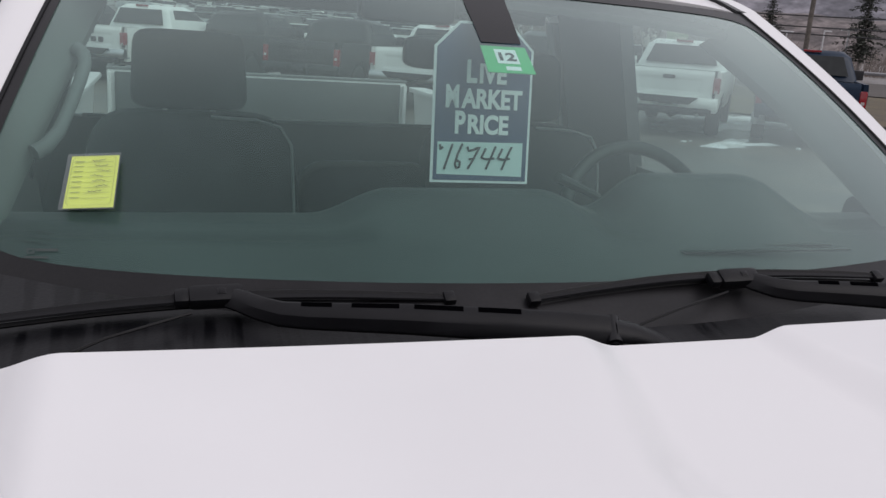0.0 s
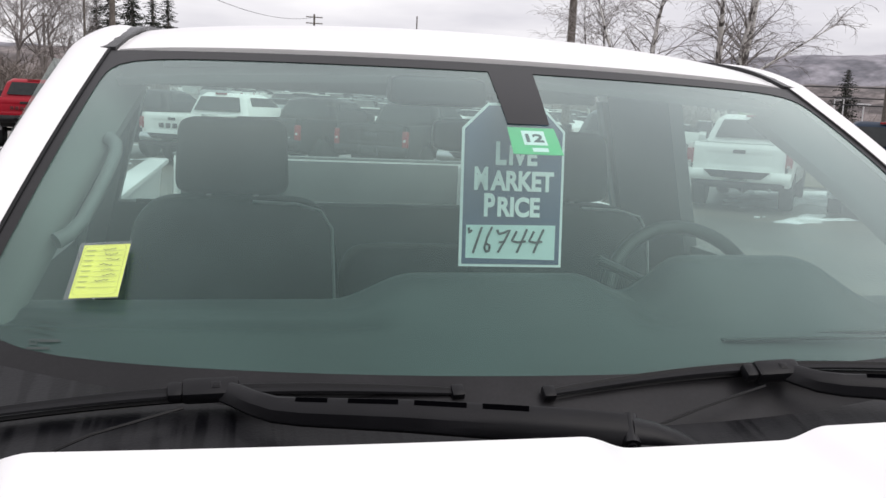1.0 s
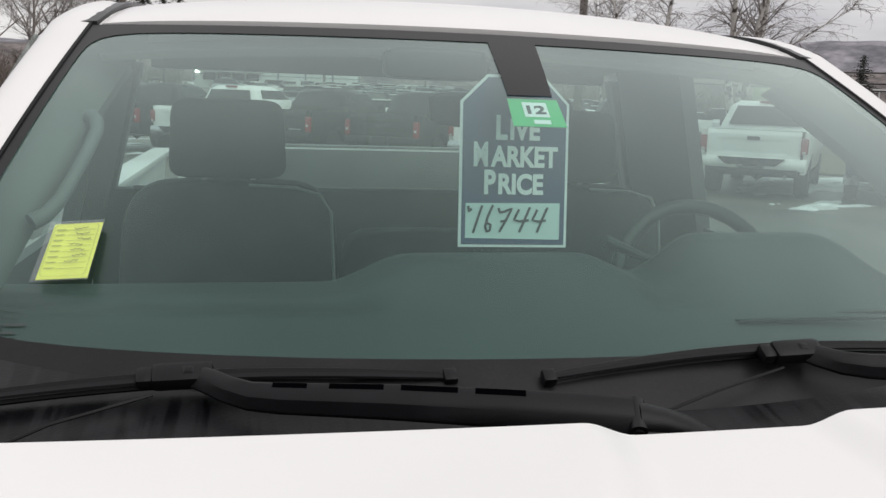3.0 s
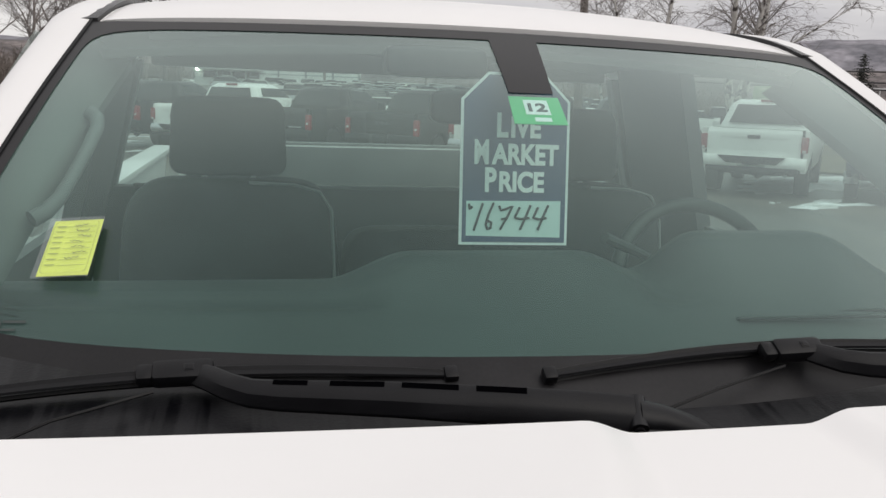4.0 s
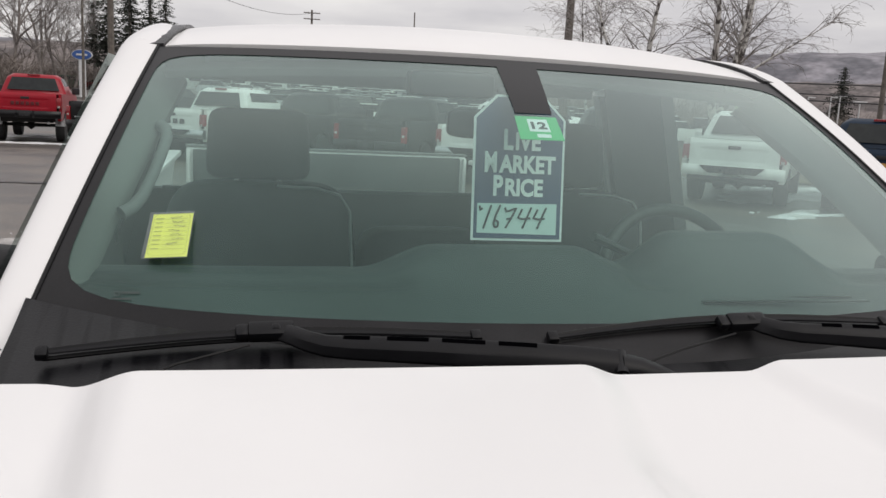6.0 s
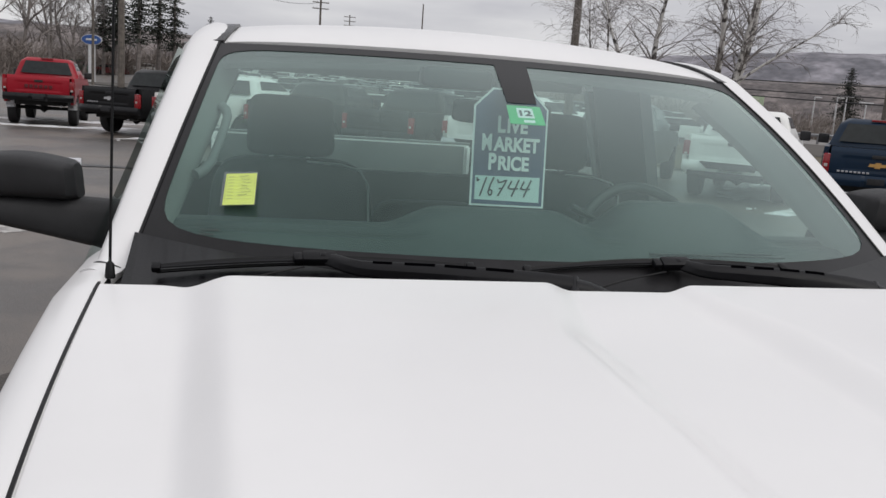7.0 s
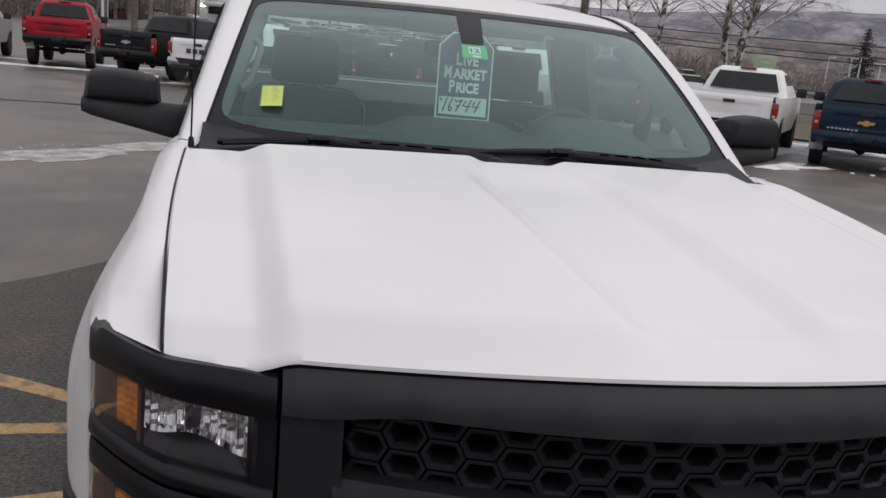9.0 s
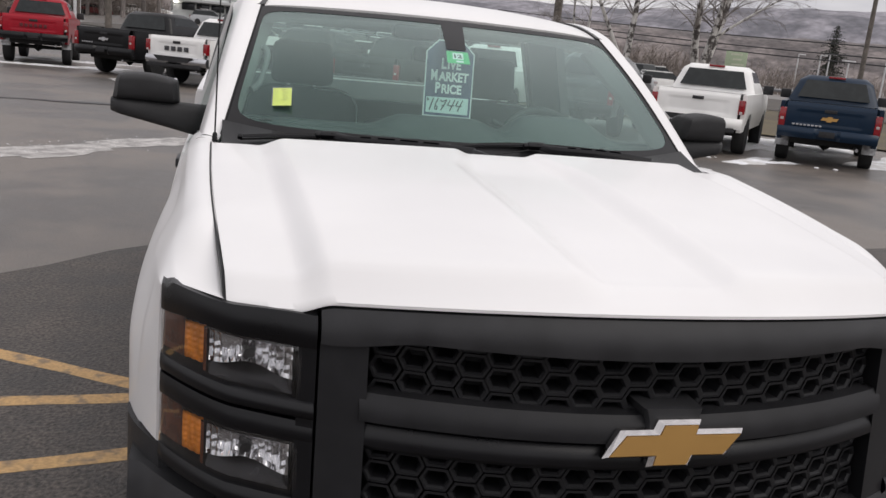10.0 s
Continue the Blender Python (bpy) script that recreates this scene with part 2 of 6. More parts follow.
# shapes
class Shape:
    """Points and faces gathered for one mesh."""

    def __init__(self):
        self.v, self.f = [], []

    def add(self, verts, faces):
        k = len(self.v)
        self.v += [tuple(p) for p in verts]
        self.f += [tuple(i + k for i in face) for face in faces]
        return self

    def sheet(self, fn, nu, nv, off=None):
        """A curved panel fn(u, v), u and v from 0 to 1; off gives it that thickness."""
        top = [Vector(fn(i / nu, j / nv)) for j in range(nv + 1) for i in range(nu + 1)]
        w = nu + 1
        faces = [(j * w + i, j * w + i + 1, (j + 1) * w + i + 1, (j + 1) * w + i) for j in range(nv) for i in range(nu)]
        if off is None:
            return self.add(top, faces)
        k, d = len(top), Vector(off)
        rim = [i for i in range(nu)] + [j * w + nu for j in range(nv)] + [nv * w + i for i in range(nu, 0, -1)] + [j * w for j in range(nv, 0, -1)]
        faces += [tuple(reversed([i + k for i in f])) for f in faces]
        faces += [(rim[n - 1], rim[n - 1] + k, rim[n] + k, rim[n]) for n in range(len(rim))]
        return self.add(top + [p + d for p in top], faces)

    def tube(self, pts, radii, n=8, cap=True):
        pts = [Vector(p) for p in pts]
        if not hasattr(radii, "__len__"):
            radii = [radii] * len(pts)
        verts, faces, side = [], [], None
        for i, p in enumerate(pts):
            d = (pts[min(i + 1, len(pts) - 1)] - pts[max(i - 1, 0)]).normalized()
            if side is None:
                side = d.orthogonal().normalized()
            side = (side - d * side.dot(d)).normalized()
            up = d.cross(side)
            verts += [p + radii[i] * (math.cos(2 * math.pi * k / n) * side + math.sin(2 * math.pi * k / n) * up) for k in range(n)]
        for i in range(len(pts) - 1):
            faces += [(i * n + k, i * n + (k + 1) % n, (i + 1) * n + (k + 1) % n, (i + 1) * n + k) for k in range(n)]
        if cap:
            faces += [tuple(reversed(range(n))), tuple(range((len(pts) - 1) * n, len(pts) * n))]
        return self.add(verts, faces)

    def loft(self, rings, cap=True):
        n = len(rings[0])
        faces = [(i * n + k, i * n + (k + 1) % n, (i + 1) * n + (k + 1) % n, (i + 1) * n + k) for i in range(len(rings) - 1) for k in range(n)]
        if cap:
            faces += [tuple(reversed(range(n))), tuple(range((len(rings) - 1) * n, len(rings) * n))]
        return self.add([p for r in rings for p in r], faces)

    def block(self, c, size, bevel=0.0, turn=None, taper=1.0):
        """A box round c with rounded edges; taper narrows its top."""
        bm = bmesh.new()
        bmesh.ops.create_cube(bm, size=1)
        for v in bm.verts:
            k = taper if v.co.z > 0 else 1.0
            v.co = Vector((v.co.x * size[0] * k, v.co.y * size[1] * k, v.co.z * size[2]))
        if bevel:
            bmesh.ops.bevel(bm, geom=bm.edges[:], offset=bevel, segments=2, profile=0.6, affect="EDGES")
        m = Matrix.Translation(c) @ (turn.to_4x4() if turn else Matrix())
        self.add([m @ v.co for v in bm.verts], [[v.index for v in f.verts] for f in bm.faces])
        bm.free()
        return self

    def prism(self, outline, depth, m=None):
        """An outline in x and z, thickened along y, moved by m."""
        n, m = len(outline), m or Matrix()
        verts = [m @ Vector((x, 0, z)) for x, z in outline] + [m @ Vector((x, depth, z)) for x, z in outline]
        return self.add(verts, [tuple(range(n)), tuple(reversed(range(n, 2 * n)))] + [(k, k + n, (k + 1) % n + n, (k + 1) % n) for k in range(n)])

    def turned(self, profile, n=24, m=None):
        """A profile of (radius, along) spun round the x axis."""
        m = m or Matrix()
        rings = [[m @ Vector((a, r * math.cos(2 * math.pi * k / n), r * math.sin(2 * math.pi * k / n))) for k in range(n)] for r, a in profile]
        return self.loft(rings)

    def lettering(self, text, box, m, shear=0.0, bold=0.003):
        """Raised letters in Blender's own font, in the x and z plane of m, fitted to box: x from, x to, foot, height."""
        data = bpy.data.curves.new("lettering", "FONT")
        data.body, data.size, data.extrude, data.shear, data.offset = text, 0.1, 0.0004, shear, bold
        ob = bpy.data.objects.new("lettering", data)
        scene.collection.objects.link(ob)
        bpy.context.view_layer.update()
        made = bpy.data.meshes.new_from_object(ob.evaluated_get(bpy.context.evaluated_depsgraph_get()))
        xs, ys = [v.co.x for v in made.vertices], [v.co.y for v in made.vertices]
        kx, ky = (box[1] - box[0]) / (max(xs) - min(xs)), box[3] / (max(ys) - min(ys))
        self.add([m @ Vector((box[0] + (v.co.x - min(xs)) * kx, -v.co.z, box[2] + (v.co.y - min(ys)) * ky)) for v in made.vertices], [list(p.vertices) for p in made.polygons])
        bpy.data.objects.remove(ob)
        bpy.data.curves.remove(data)
        bpy.data.meshes.remove(made)
        return self


def mesh_of(name, shape, material, angle=35, fix=True):
    me = bpy.data.meshes.new(name)
    me.from_pydata(shape.v, [], shape.f)
    me.materials.append(material)
    if fix and len(shape.v) < 60000:
        bm = bmesh.new()
        bm.from_mesh(me)
        bmesh.ops.recalc_face_normals(bm, faces=bm.faces)
        bm.to_mesh(me)
        bm.free()
    me.shade_smooth()
    me.set_sharp_from_angle(angle=radians(angle))
    return me


def part(name, shape, material, parent, label="", angle=35):
    ob = new(name, mesh_of(name, shape, material, angle))
    ob.parent = parent
    return tagged(ob, label)


def thing(name, label, category, group="", m=None):
    ob = new(name)
    ob.empty_display_size = 0.2
    ob.matrix_basis = m or Matrix()
    return tagged(ob, label, category, group)


def single(name, shape, material, label, category, group="", kind="", angle=35):
    return tagged(new(name, mesh_of(name, shape, material, angle)), label, category, group, kind)


# ground
ASPHALT = mat("damp_asphalt", (0.150, 0.129, 0.113), 0.42, var=0.0, second=(0.088, 0.079, 0.073), scale=0.34, spread=(0.45, 0.55), bump=0.6, bump_scale=90, rough_var=0.30, fine=0.55, detail=12)
SNOW = mat("old_snow", (0.78, 0.79, 0.82), 0.75, second=(0.55, 0.54, 0.53), scale=2.5, bump=0.6, bump_scale=14, fine=0.1)
GRASS = mat("winter_grass", (0.125, 0.102, 0.058), 0.95, second=(0.085, 0.070, 0.048), scale=0.5, bump=0.6, bump_scale=30, fine=0.3)
ROADMAT = mat("far_road_asphalt", (0.085, 0.075, 0.066), 0.9, var=0.25, scale=0.2, fine=0.2, bump_scale=40)
LINE = mat("worn_yellow_paint", (0.47, 0.29, 0.12), 0.6, second=(0.22, 0.15, 0.085), scale=12, spread=(0.36, 0.5), fine=0.2, bump_scale=60)



def gz(x, y):
    """The height of the lot: level round the trucks, rising to the building behind."""
    return 0.012 * math.sin(0.31 * x + 0.4) * math.sin(0.23 * y) * smooth(4.0, 9.0, y) * smooth(45.0, 35.0, y) + 0.034 * max(0.0, min(y, 160.0) - 38.0) * smooth(24.0, 6.0, x - 0.2 * y) * lerp(0.5, 0.66, smooth(-20.0, -14.0, x))


def ground_at(u, v):
    x, y = lerp(-1, 1, u) ** 3 * 1500 + lerp(-1, 1, u) * 40, lerp(-1, 1, v) ** 3 * 1500 + lerp(-1, 1, v) * 40 + 10
    return x, y, gz(x, y)


g = Shape().sheet(ground_at, 200, 200)
single("ground", g, ASPHALT, "damp patchy asphalt of the car lot", "ground", kind="structure")


def strip(name, x0, y0, x1, y1, width):
    d = Vector((x1 - x0, y1 - y0, 0))
    s = Vector((-d.y, d.x, 0)).normalized() * width / 2
    sh = Shape().sheet(lambda u, v: Vector((x0, y0, 0.004)) + d * u + s * (2 * v - 1) * (0.93 + 0.07 * math.sin(31 * u + 5 * v)), 24, 1, (0, 0, -0.003))
    return single(name, sh, LINE, "worn yellow parking line on the asphalt", "parking line", "parking lines", "structure")


strip("parking_line", -1.05, 0.47, -3.6, 1.98, 0.11)
strip("parking_line", -1.0, 0.42, -4.2, 0.28, 0.11)
strip("parking_line", -0.95, -0.10, -4.2, -0.75, 0.11)


def patch(name, cx, cy, rx, ry, turn, seed, h=0.03, material=SNOW, label="thin patch of trodden snow on the asphalt", category="snow"):
    rnd = random.Random(seed)
    ph = [rnd.uniform(0, 6.3) for _ in range(5)]

    def fn(u, v):
        a = 2 * math.pi * u
        r = v * (1 + 0.22 * math.sin(2 * a + ph[0]) + 0.18 * math.sin(3 * a + ph[1]) + 0.12 * math.sin(7 * a + ph[2]) + 0.07 * math.sin(13 * a + ph[3]))
        x, y = rx * r * math.cos(a), ry * r * math.sin(a)
        c, s = math.cos(turn), math.sin(turn)
        px, py = cx + c * x - s * y, cy + s * x + c * y
        return px, py, gz(px, py) + 0.004 + h * (1 - v ** 2) * (0.6 + 0.4 * math.sin(9 * x + ph[4]))
    return single(name, Shape().sheet(fn, 56, 6), material, label, category, "snow patches", "stuff")


# the white pickup in front of the camera: x across, y towards its tail
truck = thing("pickup_truck", "white regular-cab pickup truck with black grille and bumper", "truck")


def bump_y(x):
    """The front of the truck in plan: y over the distance x from its middle."""
    x = abs(x)
    return -2.165 + 0.379 * x * x + 1.6 * max(0.0, x - 0.8) ** 1.5


def front(x, z, off=0.0):
    """A place on the raked front face, off metres behind it."""
    return (x, bump_y(x) + (z - 1.2) * 0.10 + off, z)


def hood_rear(x):
    return -0.938 + 0.045 * (abs(x) / 0.66) ** 2 + 0.04 * smooth(0.66, 0.78, abs(x))


def hood_at(u, v):
    """The hood, u from side to side (-1 to 1), v from the rear (0) to the nose (1)."""
    xe = lerp(0.868, 0.815, v) + 0.012 * math.sin(math.pi * v)
    x = u * xe
    ax = abs(x)
    y = lerp(hood_rear(x), bump_y(x) + 0.008, v)
    raised = smooth(lerp(0.738, 0.690, v), lerp(0.655, 0.622, v), ax) * lerp(0.028, 0.036, smooth(0.0, 0.5, v)) * (1 - 0.50 * smooth(0.90, 1.0, v))
    near = smooth(0.0, 0.22, v)
    valley = (1 - smooth(lerp(0.088, lerp(0.124, 0.104, v), near), lerp(0.14, lerp(0.212, 0.185, v), near), ax)) * lerp(0.014, 0.027, near) * (1 - smooth(0.91, 0.995, v))
    fold = 0.003 * smooth(0.80, 0.94, v) + 0.035 * max(0.0, (v - 0.935) / 0.065) ** 1.1
    return (x, y, lerp(1.38, 1.252, v) + raised - valley + lerp(0.016, 0.055, v ** 2) * (1 - u * u) - fold + 0.012 * math.sin(math.pi * v))


def hood_edge(y):
    """The height of the hood's side edge over y."""
    v = min(1.0, max(0.0, (-0.83 - y) / 1.07))
    return lerp(1.38, 1.252, v) + 0.012 * math.sin(math.pi * v) - 0.003 * smooth(0.80, 0.94, v) - 0.035 * max(0.0, (v - 0.935) / 0.065) ** 1.1


hood = Shape().sheet(lambda u, v: hood_at(2 * u - 1, v), 220, 80, (0, 0, -0.006))
part("hood", hood, WHITE, truck, "white hood with a shallow centre channel", 50)


def glass_at(a, b, lift=0.0):
    """The windshield, a from side to side (-1 to 1), b from its foot (0) to the roof (1)."""
    return (a * (lerp(0.865, 0.730, b) - 0.008 * math.sin(math.pi * b)), lerp(-0.87, -0.05, b) + lerp(0.25, 0.076, b) * a * a - lift * 0.5,
            lerp(1.33, 1.83, b) + 0.030 * math.sin(math.pi * b) + lerp(0.055, -0.013, b) * a * a + lift * 0.85)


pane = part("windshield", Shape().sheet(lambda u, v: glass_at(2 * u - 1, v), 48, 24), WINDSCREEN, truck, "green-tinted windshield with sky glare")
pane.visible_shadow = False


def rounded(u, half_a, b0, b1, r):
    """A rounded rectangle in the windshield's own measures, once round for u from 0 to 1."""
    mid, half_b = (b0 + b1) / 2, (b1 - b0) / 2
    ang = 2 * math.pi * u
    c, s, p = math.cos(ang), math.sin(ang), r
    k = (abs(c) ** p + abs(s) ** p) ** (-1 / p)
    return half_a * c * k, mid + half_b * s * k


def frit_at(u, v):
    a0, b0 = rounded(u, 0.999, 0.0, 0.999, 60)
    a1, b1 = rounded(u, 0.952, 0.155, 0.958, 13)
    b1 -= 0.105 * a1 * a1 * (1 - b1) ** 2
    return glass_at(lerp(a0, a1, v), lerp(b0, b1, v), 0.0015)


part("frit", Shape().sheet(frit_at, 160, 6), FRIT, pane, "black ceramic border of the windshield")

# maker's stamp in the lower corner of the glass: a small frame and two lines
for du0, du1, dv0, dv1 in ((0.0, 0.24, 0.22, 0.30), (0.0, 0.24, 0.52, 0.60), (0.0, 0.05, 0.30, 0.52), (0.19, 0.24, 0.30, 0.52), (0.30, 1.0, 0.24, 0.42), (-0.10, 0.66, 0.78, 0.92)):
    part("glass_stamp", Shape().sheet(lambda u, v: (lambda i, j: glass_at(-0.856 + 0.042 * i + 0.008 * j, 0.132 + 0.009 * i - 0.023 * j, 0.0022))(lerp(du0, du1, u), lerp(dv0, dv1, v)), 3, 1), STAMPGREY, pane, "small grey maker's stamp")

# cowl between hood and glass
def cowl_at(u, v):
    x = lerp(-0.842, 0.842, u)
    top = glass_at(x / 0.860, 0.075)
    return x, lerp(hood_rear(x) - 0.10, top[1], v), lerp(1.345, top[2] + 0.005, v ** 1.6) + 0.004 * math.sin(math.pi * v)


cowl_ob = part("cowl_panel", Shape().sheet(cowl_at, 80, 14, (0, 0, -0.01)), COWL, truck, "black plastic cowl with painted reflection streaks")
for s in (-1, 1):
    part("cowl_end", Shape().sheet(lambda u, v: (s * lerp(0.836, 0.885, u), lerp(-0.93, -0.58, v), lerp(1.338, 1.366, v)), 2, 6, (0, 0, -0.01)), COWL, cowl_ob)
for k in range(26):
    x = -0.78 + k * 0.0625
    yb = glass_at(x / 0.865, 0)[1]
    part("cowl_slot", Shape().block((x, yb - 0.01, 1.358 + 0.035 * (x / 0.865) ** 2), (0.045, 0.008, 0.004), 0.0015), MESHBLACK, cowl_ob)

def edge_z(y):
    """The height of the roof's side edge."""
    return 1.818 + 0.075 * (1 - math.exp(-max(0.0, y - 0.02) / 0.16)) - 0.024 * max(0, (y - 0.6) / 0.6) ** 2


def draw_in(y):
    """How far the roof's edge draws in behind the windshield."""
    return 0.038 * (1 - math.exp(-max(0.0, y - 0.02) / 0.13))


for s in (-1, 1):
    # fender: from the hood gap over the shoulder and down the side
    def fender_at(u, v, s=s):
        ang = min(1.0, v / 0.45) * math.pi / 2
        k = math.sin(ang) ** 1.15
        y = lerp(bump_y(lerp(0.828, 0.945, k)) + 0.006, -0.50, u)
        vv = min(1.0, max(0.0, (-0.83 - y) / 1.07))
        xe = lerp(0.875, 0.822, vv) + 0.001 + 0.012 * math.sin(math.pi * vv)
        mid = 0.954 + 0.020 * smooth(-0.95, -0.60, y) + 0.024 * smooth(-1.10, -1.42, y) - 0.032 * max(0.0, (-1.45 - y) / 0.285) ** 1.6
        out = 1.035 + 0.014 * smooth(-1.10, -0.60, y) - 0.085 * max(0.0, (-1.45 - y) / 0.285) ** 1.6
        ze = hood_edge(y)
        top = ze + 0.006 * math.sin(2 * ang) - 0.115 * (1 - math.cos(ang)) ** 1.4
        top = lerp(1.222 - 0.006 * k - 0.07 * max(0.0, k - 0.75), top, smooth(0.0, 0.26, u))
        # flat top strip up to a crease, then the steep shoulder; both run out into a round corner at the nose
        q, flat, crease = min(1.0, v / 0.45), 0.4, xe + lerp(0.062, 0.050, vv)
        if q < flat:
            shoulder = (lerp(xe, crease, q / flat), ze + 0.003 * math.sin(math.pi * q / flat) - 0.022 * (q / flat) ** 2)
        else:
            shoulder = (lerp(crease, mid, (q - flat) / (1 - flat)), ze - lerp(0.022, 0.115, ((q - flat) / (1 - flat)) ** 1.1))
        w = smooth(-1.74, -1.40, y)
        top = lerp(top, shoulder[1], w)
        if v < 0.45:
            return (s * lerp(lerp(xe, mid, k), shoulder[0], w), y, top)
        t = (v - 0.45) / 0.55
        low = 0.85 if y < -1.62 else 0.52
        if -1.64 < y < -0.68:
            low = max(low if y < -1.62 else 0.52, 0.42 + math.sqrt(max(0.0, 0.48 ** 2 - (y + 1.16) ** 2)))
        return (s * lerp(mid, out, math.sin(math.pi / 2 * min(1.0, t * 1.9))), y, lerp(top, low, t))
    seam = lambda y: lerp(0.872, 0.819, min(1.0, max(0.0, (-0.83 - y) / 1.07))) + 0.012 * math.sin(math.pi * min(1.0, max(0.0, (-0.83 - y) / 1.07)))
    part("hood_gap", Shape().sheet(lambda u, v: (s * (seam(lerp(-0.80, -1.90, v)) + lerp(-0.0022, 0.0022, u)), lerp(-0.80, -1.90, v), hood_edge(lerp(-0.80, -1.90, v)) - (0.0005 if s < 0 else 0.010)), 2, 40, (0, 0, -0.02)), RUBBER, truck, "dark gap between hood and fender")
    part("fender", Shape().sheet(fender_at, 60, 50, (-s * 0.010, 0.0, -0.006)), WHITE, truck, "", 45)

    # windshield pillar, widening towards its foot
    def pillar_at(u, v, s=s):
        x, y, z = glass_at(1.0, v)
        inner = (Vector(glass_at(0.978, v)) - Vector((x, y, z))) * (1 - u) ** 3
        x, y, z = x + inner.x, y + inner.y - 0.25 * max(0.0, -v - 0.04), z + inner.z + 0.55 * max(0.0, -v - 0.04)
        return (s * (x - 0.003 + lerp(0.055, 0.086, v) * u + 0.02 * max(0, u - 0.7)), y + 0.008 + 0.03 * u + 0.25 * max(0, u - 0.7), z + 0.008 + 0.012 * math.sin(math.pi * min(1, u)) - lerp(0.018, 0.030, v) * u * u - 0.08 * max(0, u - 0.7))
    part("pillar", Shape().sheet(lambda u, v: pillar_at(u, lerp(-0.135, 1.0, v)), 14, 32, (0, 0.012, -0.02)), WHITE, truck, "", 60)
    part("pillar_seam", Shape().tube([Vector(pillar_at(lerp(0.05, 0.80, k / 10), -0.055 - 0.012 * math.sin(math.pi * k / 10))) + Vector((0, -0.0005, 0.0005)) for k in range(11)], 0.0022, 6), RUBBER, truck, "dark seam at the foot of the pillar")
    mould = Shape().tube([Vector(glass_at(s * 0.975, k / 20)) + Vector((0, 0.002, 0.002)) for k in range(21)], 0.0045, 6)
    part("glass_moulding", mould, RUBBER, truck)
    # roof ditch strip
    part("roof_ditch", Shape().sheet(lambda u, v: (s * (lerp(0.702, 0.736, u) - draw_in(0.022 + 1.15 * v)), 0.022 + 1.15 * v, edge_z(0.022 + 1.15 * v) + 0.006 - 0.003 * u), 2, 24, (0, 0, -0.012)), SATIN, truck, "black roof ditch strip")
    # side of the cab: frame above the belt, post behind the door window
    def rail_at(u, v, s=s):
        y = 1.17 * v + 0.02 + 0.06 * u
        p = Vector((s * (lerp(0.733 - draw_in(y), 0.818, u)), y, edge_z(y) + 0.010 * math.sin(math.pi * min(1.0, u * 1.4)) - lerp(0.035, 0.070, min(1.0, 3 * v)) * u * u))
        y = 0.02 + 0.06 * u
        q = Vector((s * (lerp(0.733 - draw_in(y), 0.818, u)), y, edge_z(y) + 0.010 * math.sin(math.pi * min(1.0, u * 1.4)) - 0.035 * u * u))
        return p + (Vector(pillar_at(u, 1.0)) - q) * (1 - smooth(0.0, 0.30, v))
    part("roof_rail", Shape().sheet(rail_at, 12, 40, (-s * 0.02, 0, -0.01)), WHITE, truck, "", 60)
    post = Shape().sheet(lambda u, v: (s * lerp(0.985, 0.825, v), lerp(0.80, 1.2, u), lerp(1.28, 1.84, v)), 4, 6, (-s * 0.05, 0, 0))
    part("door_post", post, WHITE, truck)
    part("post_trim", Shape().sheet(lambda u, v: (s * (lerp(0.985, 0.825, v) - 0.055), lerp(0.70, 1.14, u), lerp(1.1, 1.83, v)), 4, 6, (s * 0.045, 0, 0)), POSTTRIM, truck, "grey cabin trim")
    win = part("side_window", Shape().sheet(lambda u, v: (s * lerp(0.965, 0.815, v), lerp(lerp(-0.56, 0.06, v), 0.80, u), lerp(1.29, 1.80, v)), 6, 6), SIDEGLASS, truck)
    win.visible_shadow = False
    # door and sill
    door = Shape().sheet(lambda u, v: (s * (lerp(0.972, 1.012, math.sin(math.pi * min(1, v * 2.4) / 2)) + 0.018 * math.sin(math.pi * v)), lerp(-0.50, 0.78, u), lerp(1.30, 0.50, v)), 16, 14, (-s * 0.06, 0, 0))
    door_ob = part("door", door, WHITE, truck)
    part("door_handle", Shape().block((s * 1.035, 0.62, 1.10), (0.03, 0.17, 0.045), 0.01), PLASTIC, door_ob)
    part("door_panel", Shape().sheet(lambda u, v: (s * (0.90 - 0.03 * math.sin(math.pi * v)), lerp(-0.55, 0.8, u), lerp(1.352, 0.7, v)), 8, 8, (s * 0.03, 0, 0)), TRIM, door_ob, "grey door lining")
    part("cab_side", Shape().sheet(lambda u, v: (s * (0.985 + 0.03 * math.sin(math.pi * v * 0.8)), lerp(0.79, 1.25, u), lerp(1.30, 0.50, v)), 4, 10, (-s * 0.05, 0, 0)), WHITE, truck)
    # cargo box side
    side = Shape().sheet(lambda u, v: (s * (0.975 + 0.04 * math.sin(math.pi * min(1, 0.15 + v))), lerp(1.29, 3.42, u), lerp(1.37, 0.55, v) if not (0.28 < u < 0.72 and v > 0.5) else max(lerp(1.37, 0.55, v), 0.42 + math.sqrt(max(0, 0.45 ** 2 - (lerp(1.29, 3.42, u) - 2.36) ** 2)))), 36, 14, (-s * 0.08, 0, 0))
    part("box_side", side, WHITE, truck)
    part("box_rail", Shape().block((s * 0.935, 2.355, 1.375), (0.11, 2.13, 0.03), 0.01), WHITE, truck, "wet white cargo box rail")

    # mirror on a black arm
    mir = thing("side_mirror", "", "")
    mir.parent = truck
    def sq(t, p):
        return math.copysign(abs(t) ** p, t)
    rings = []
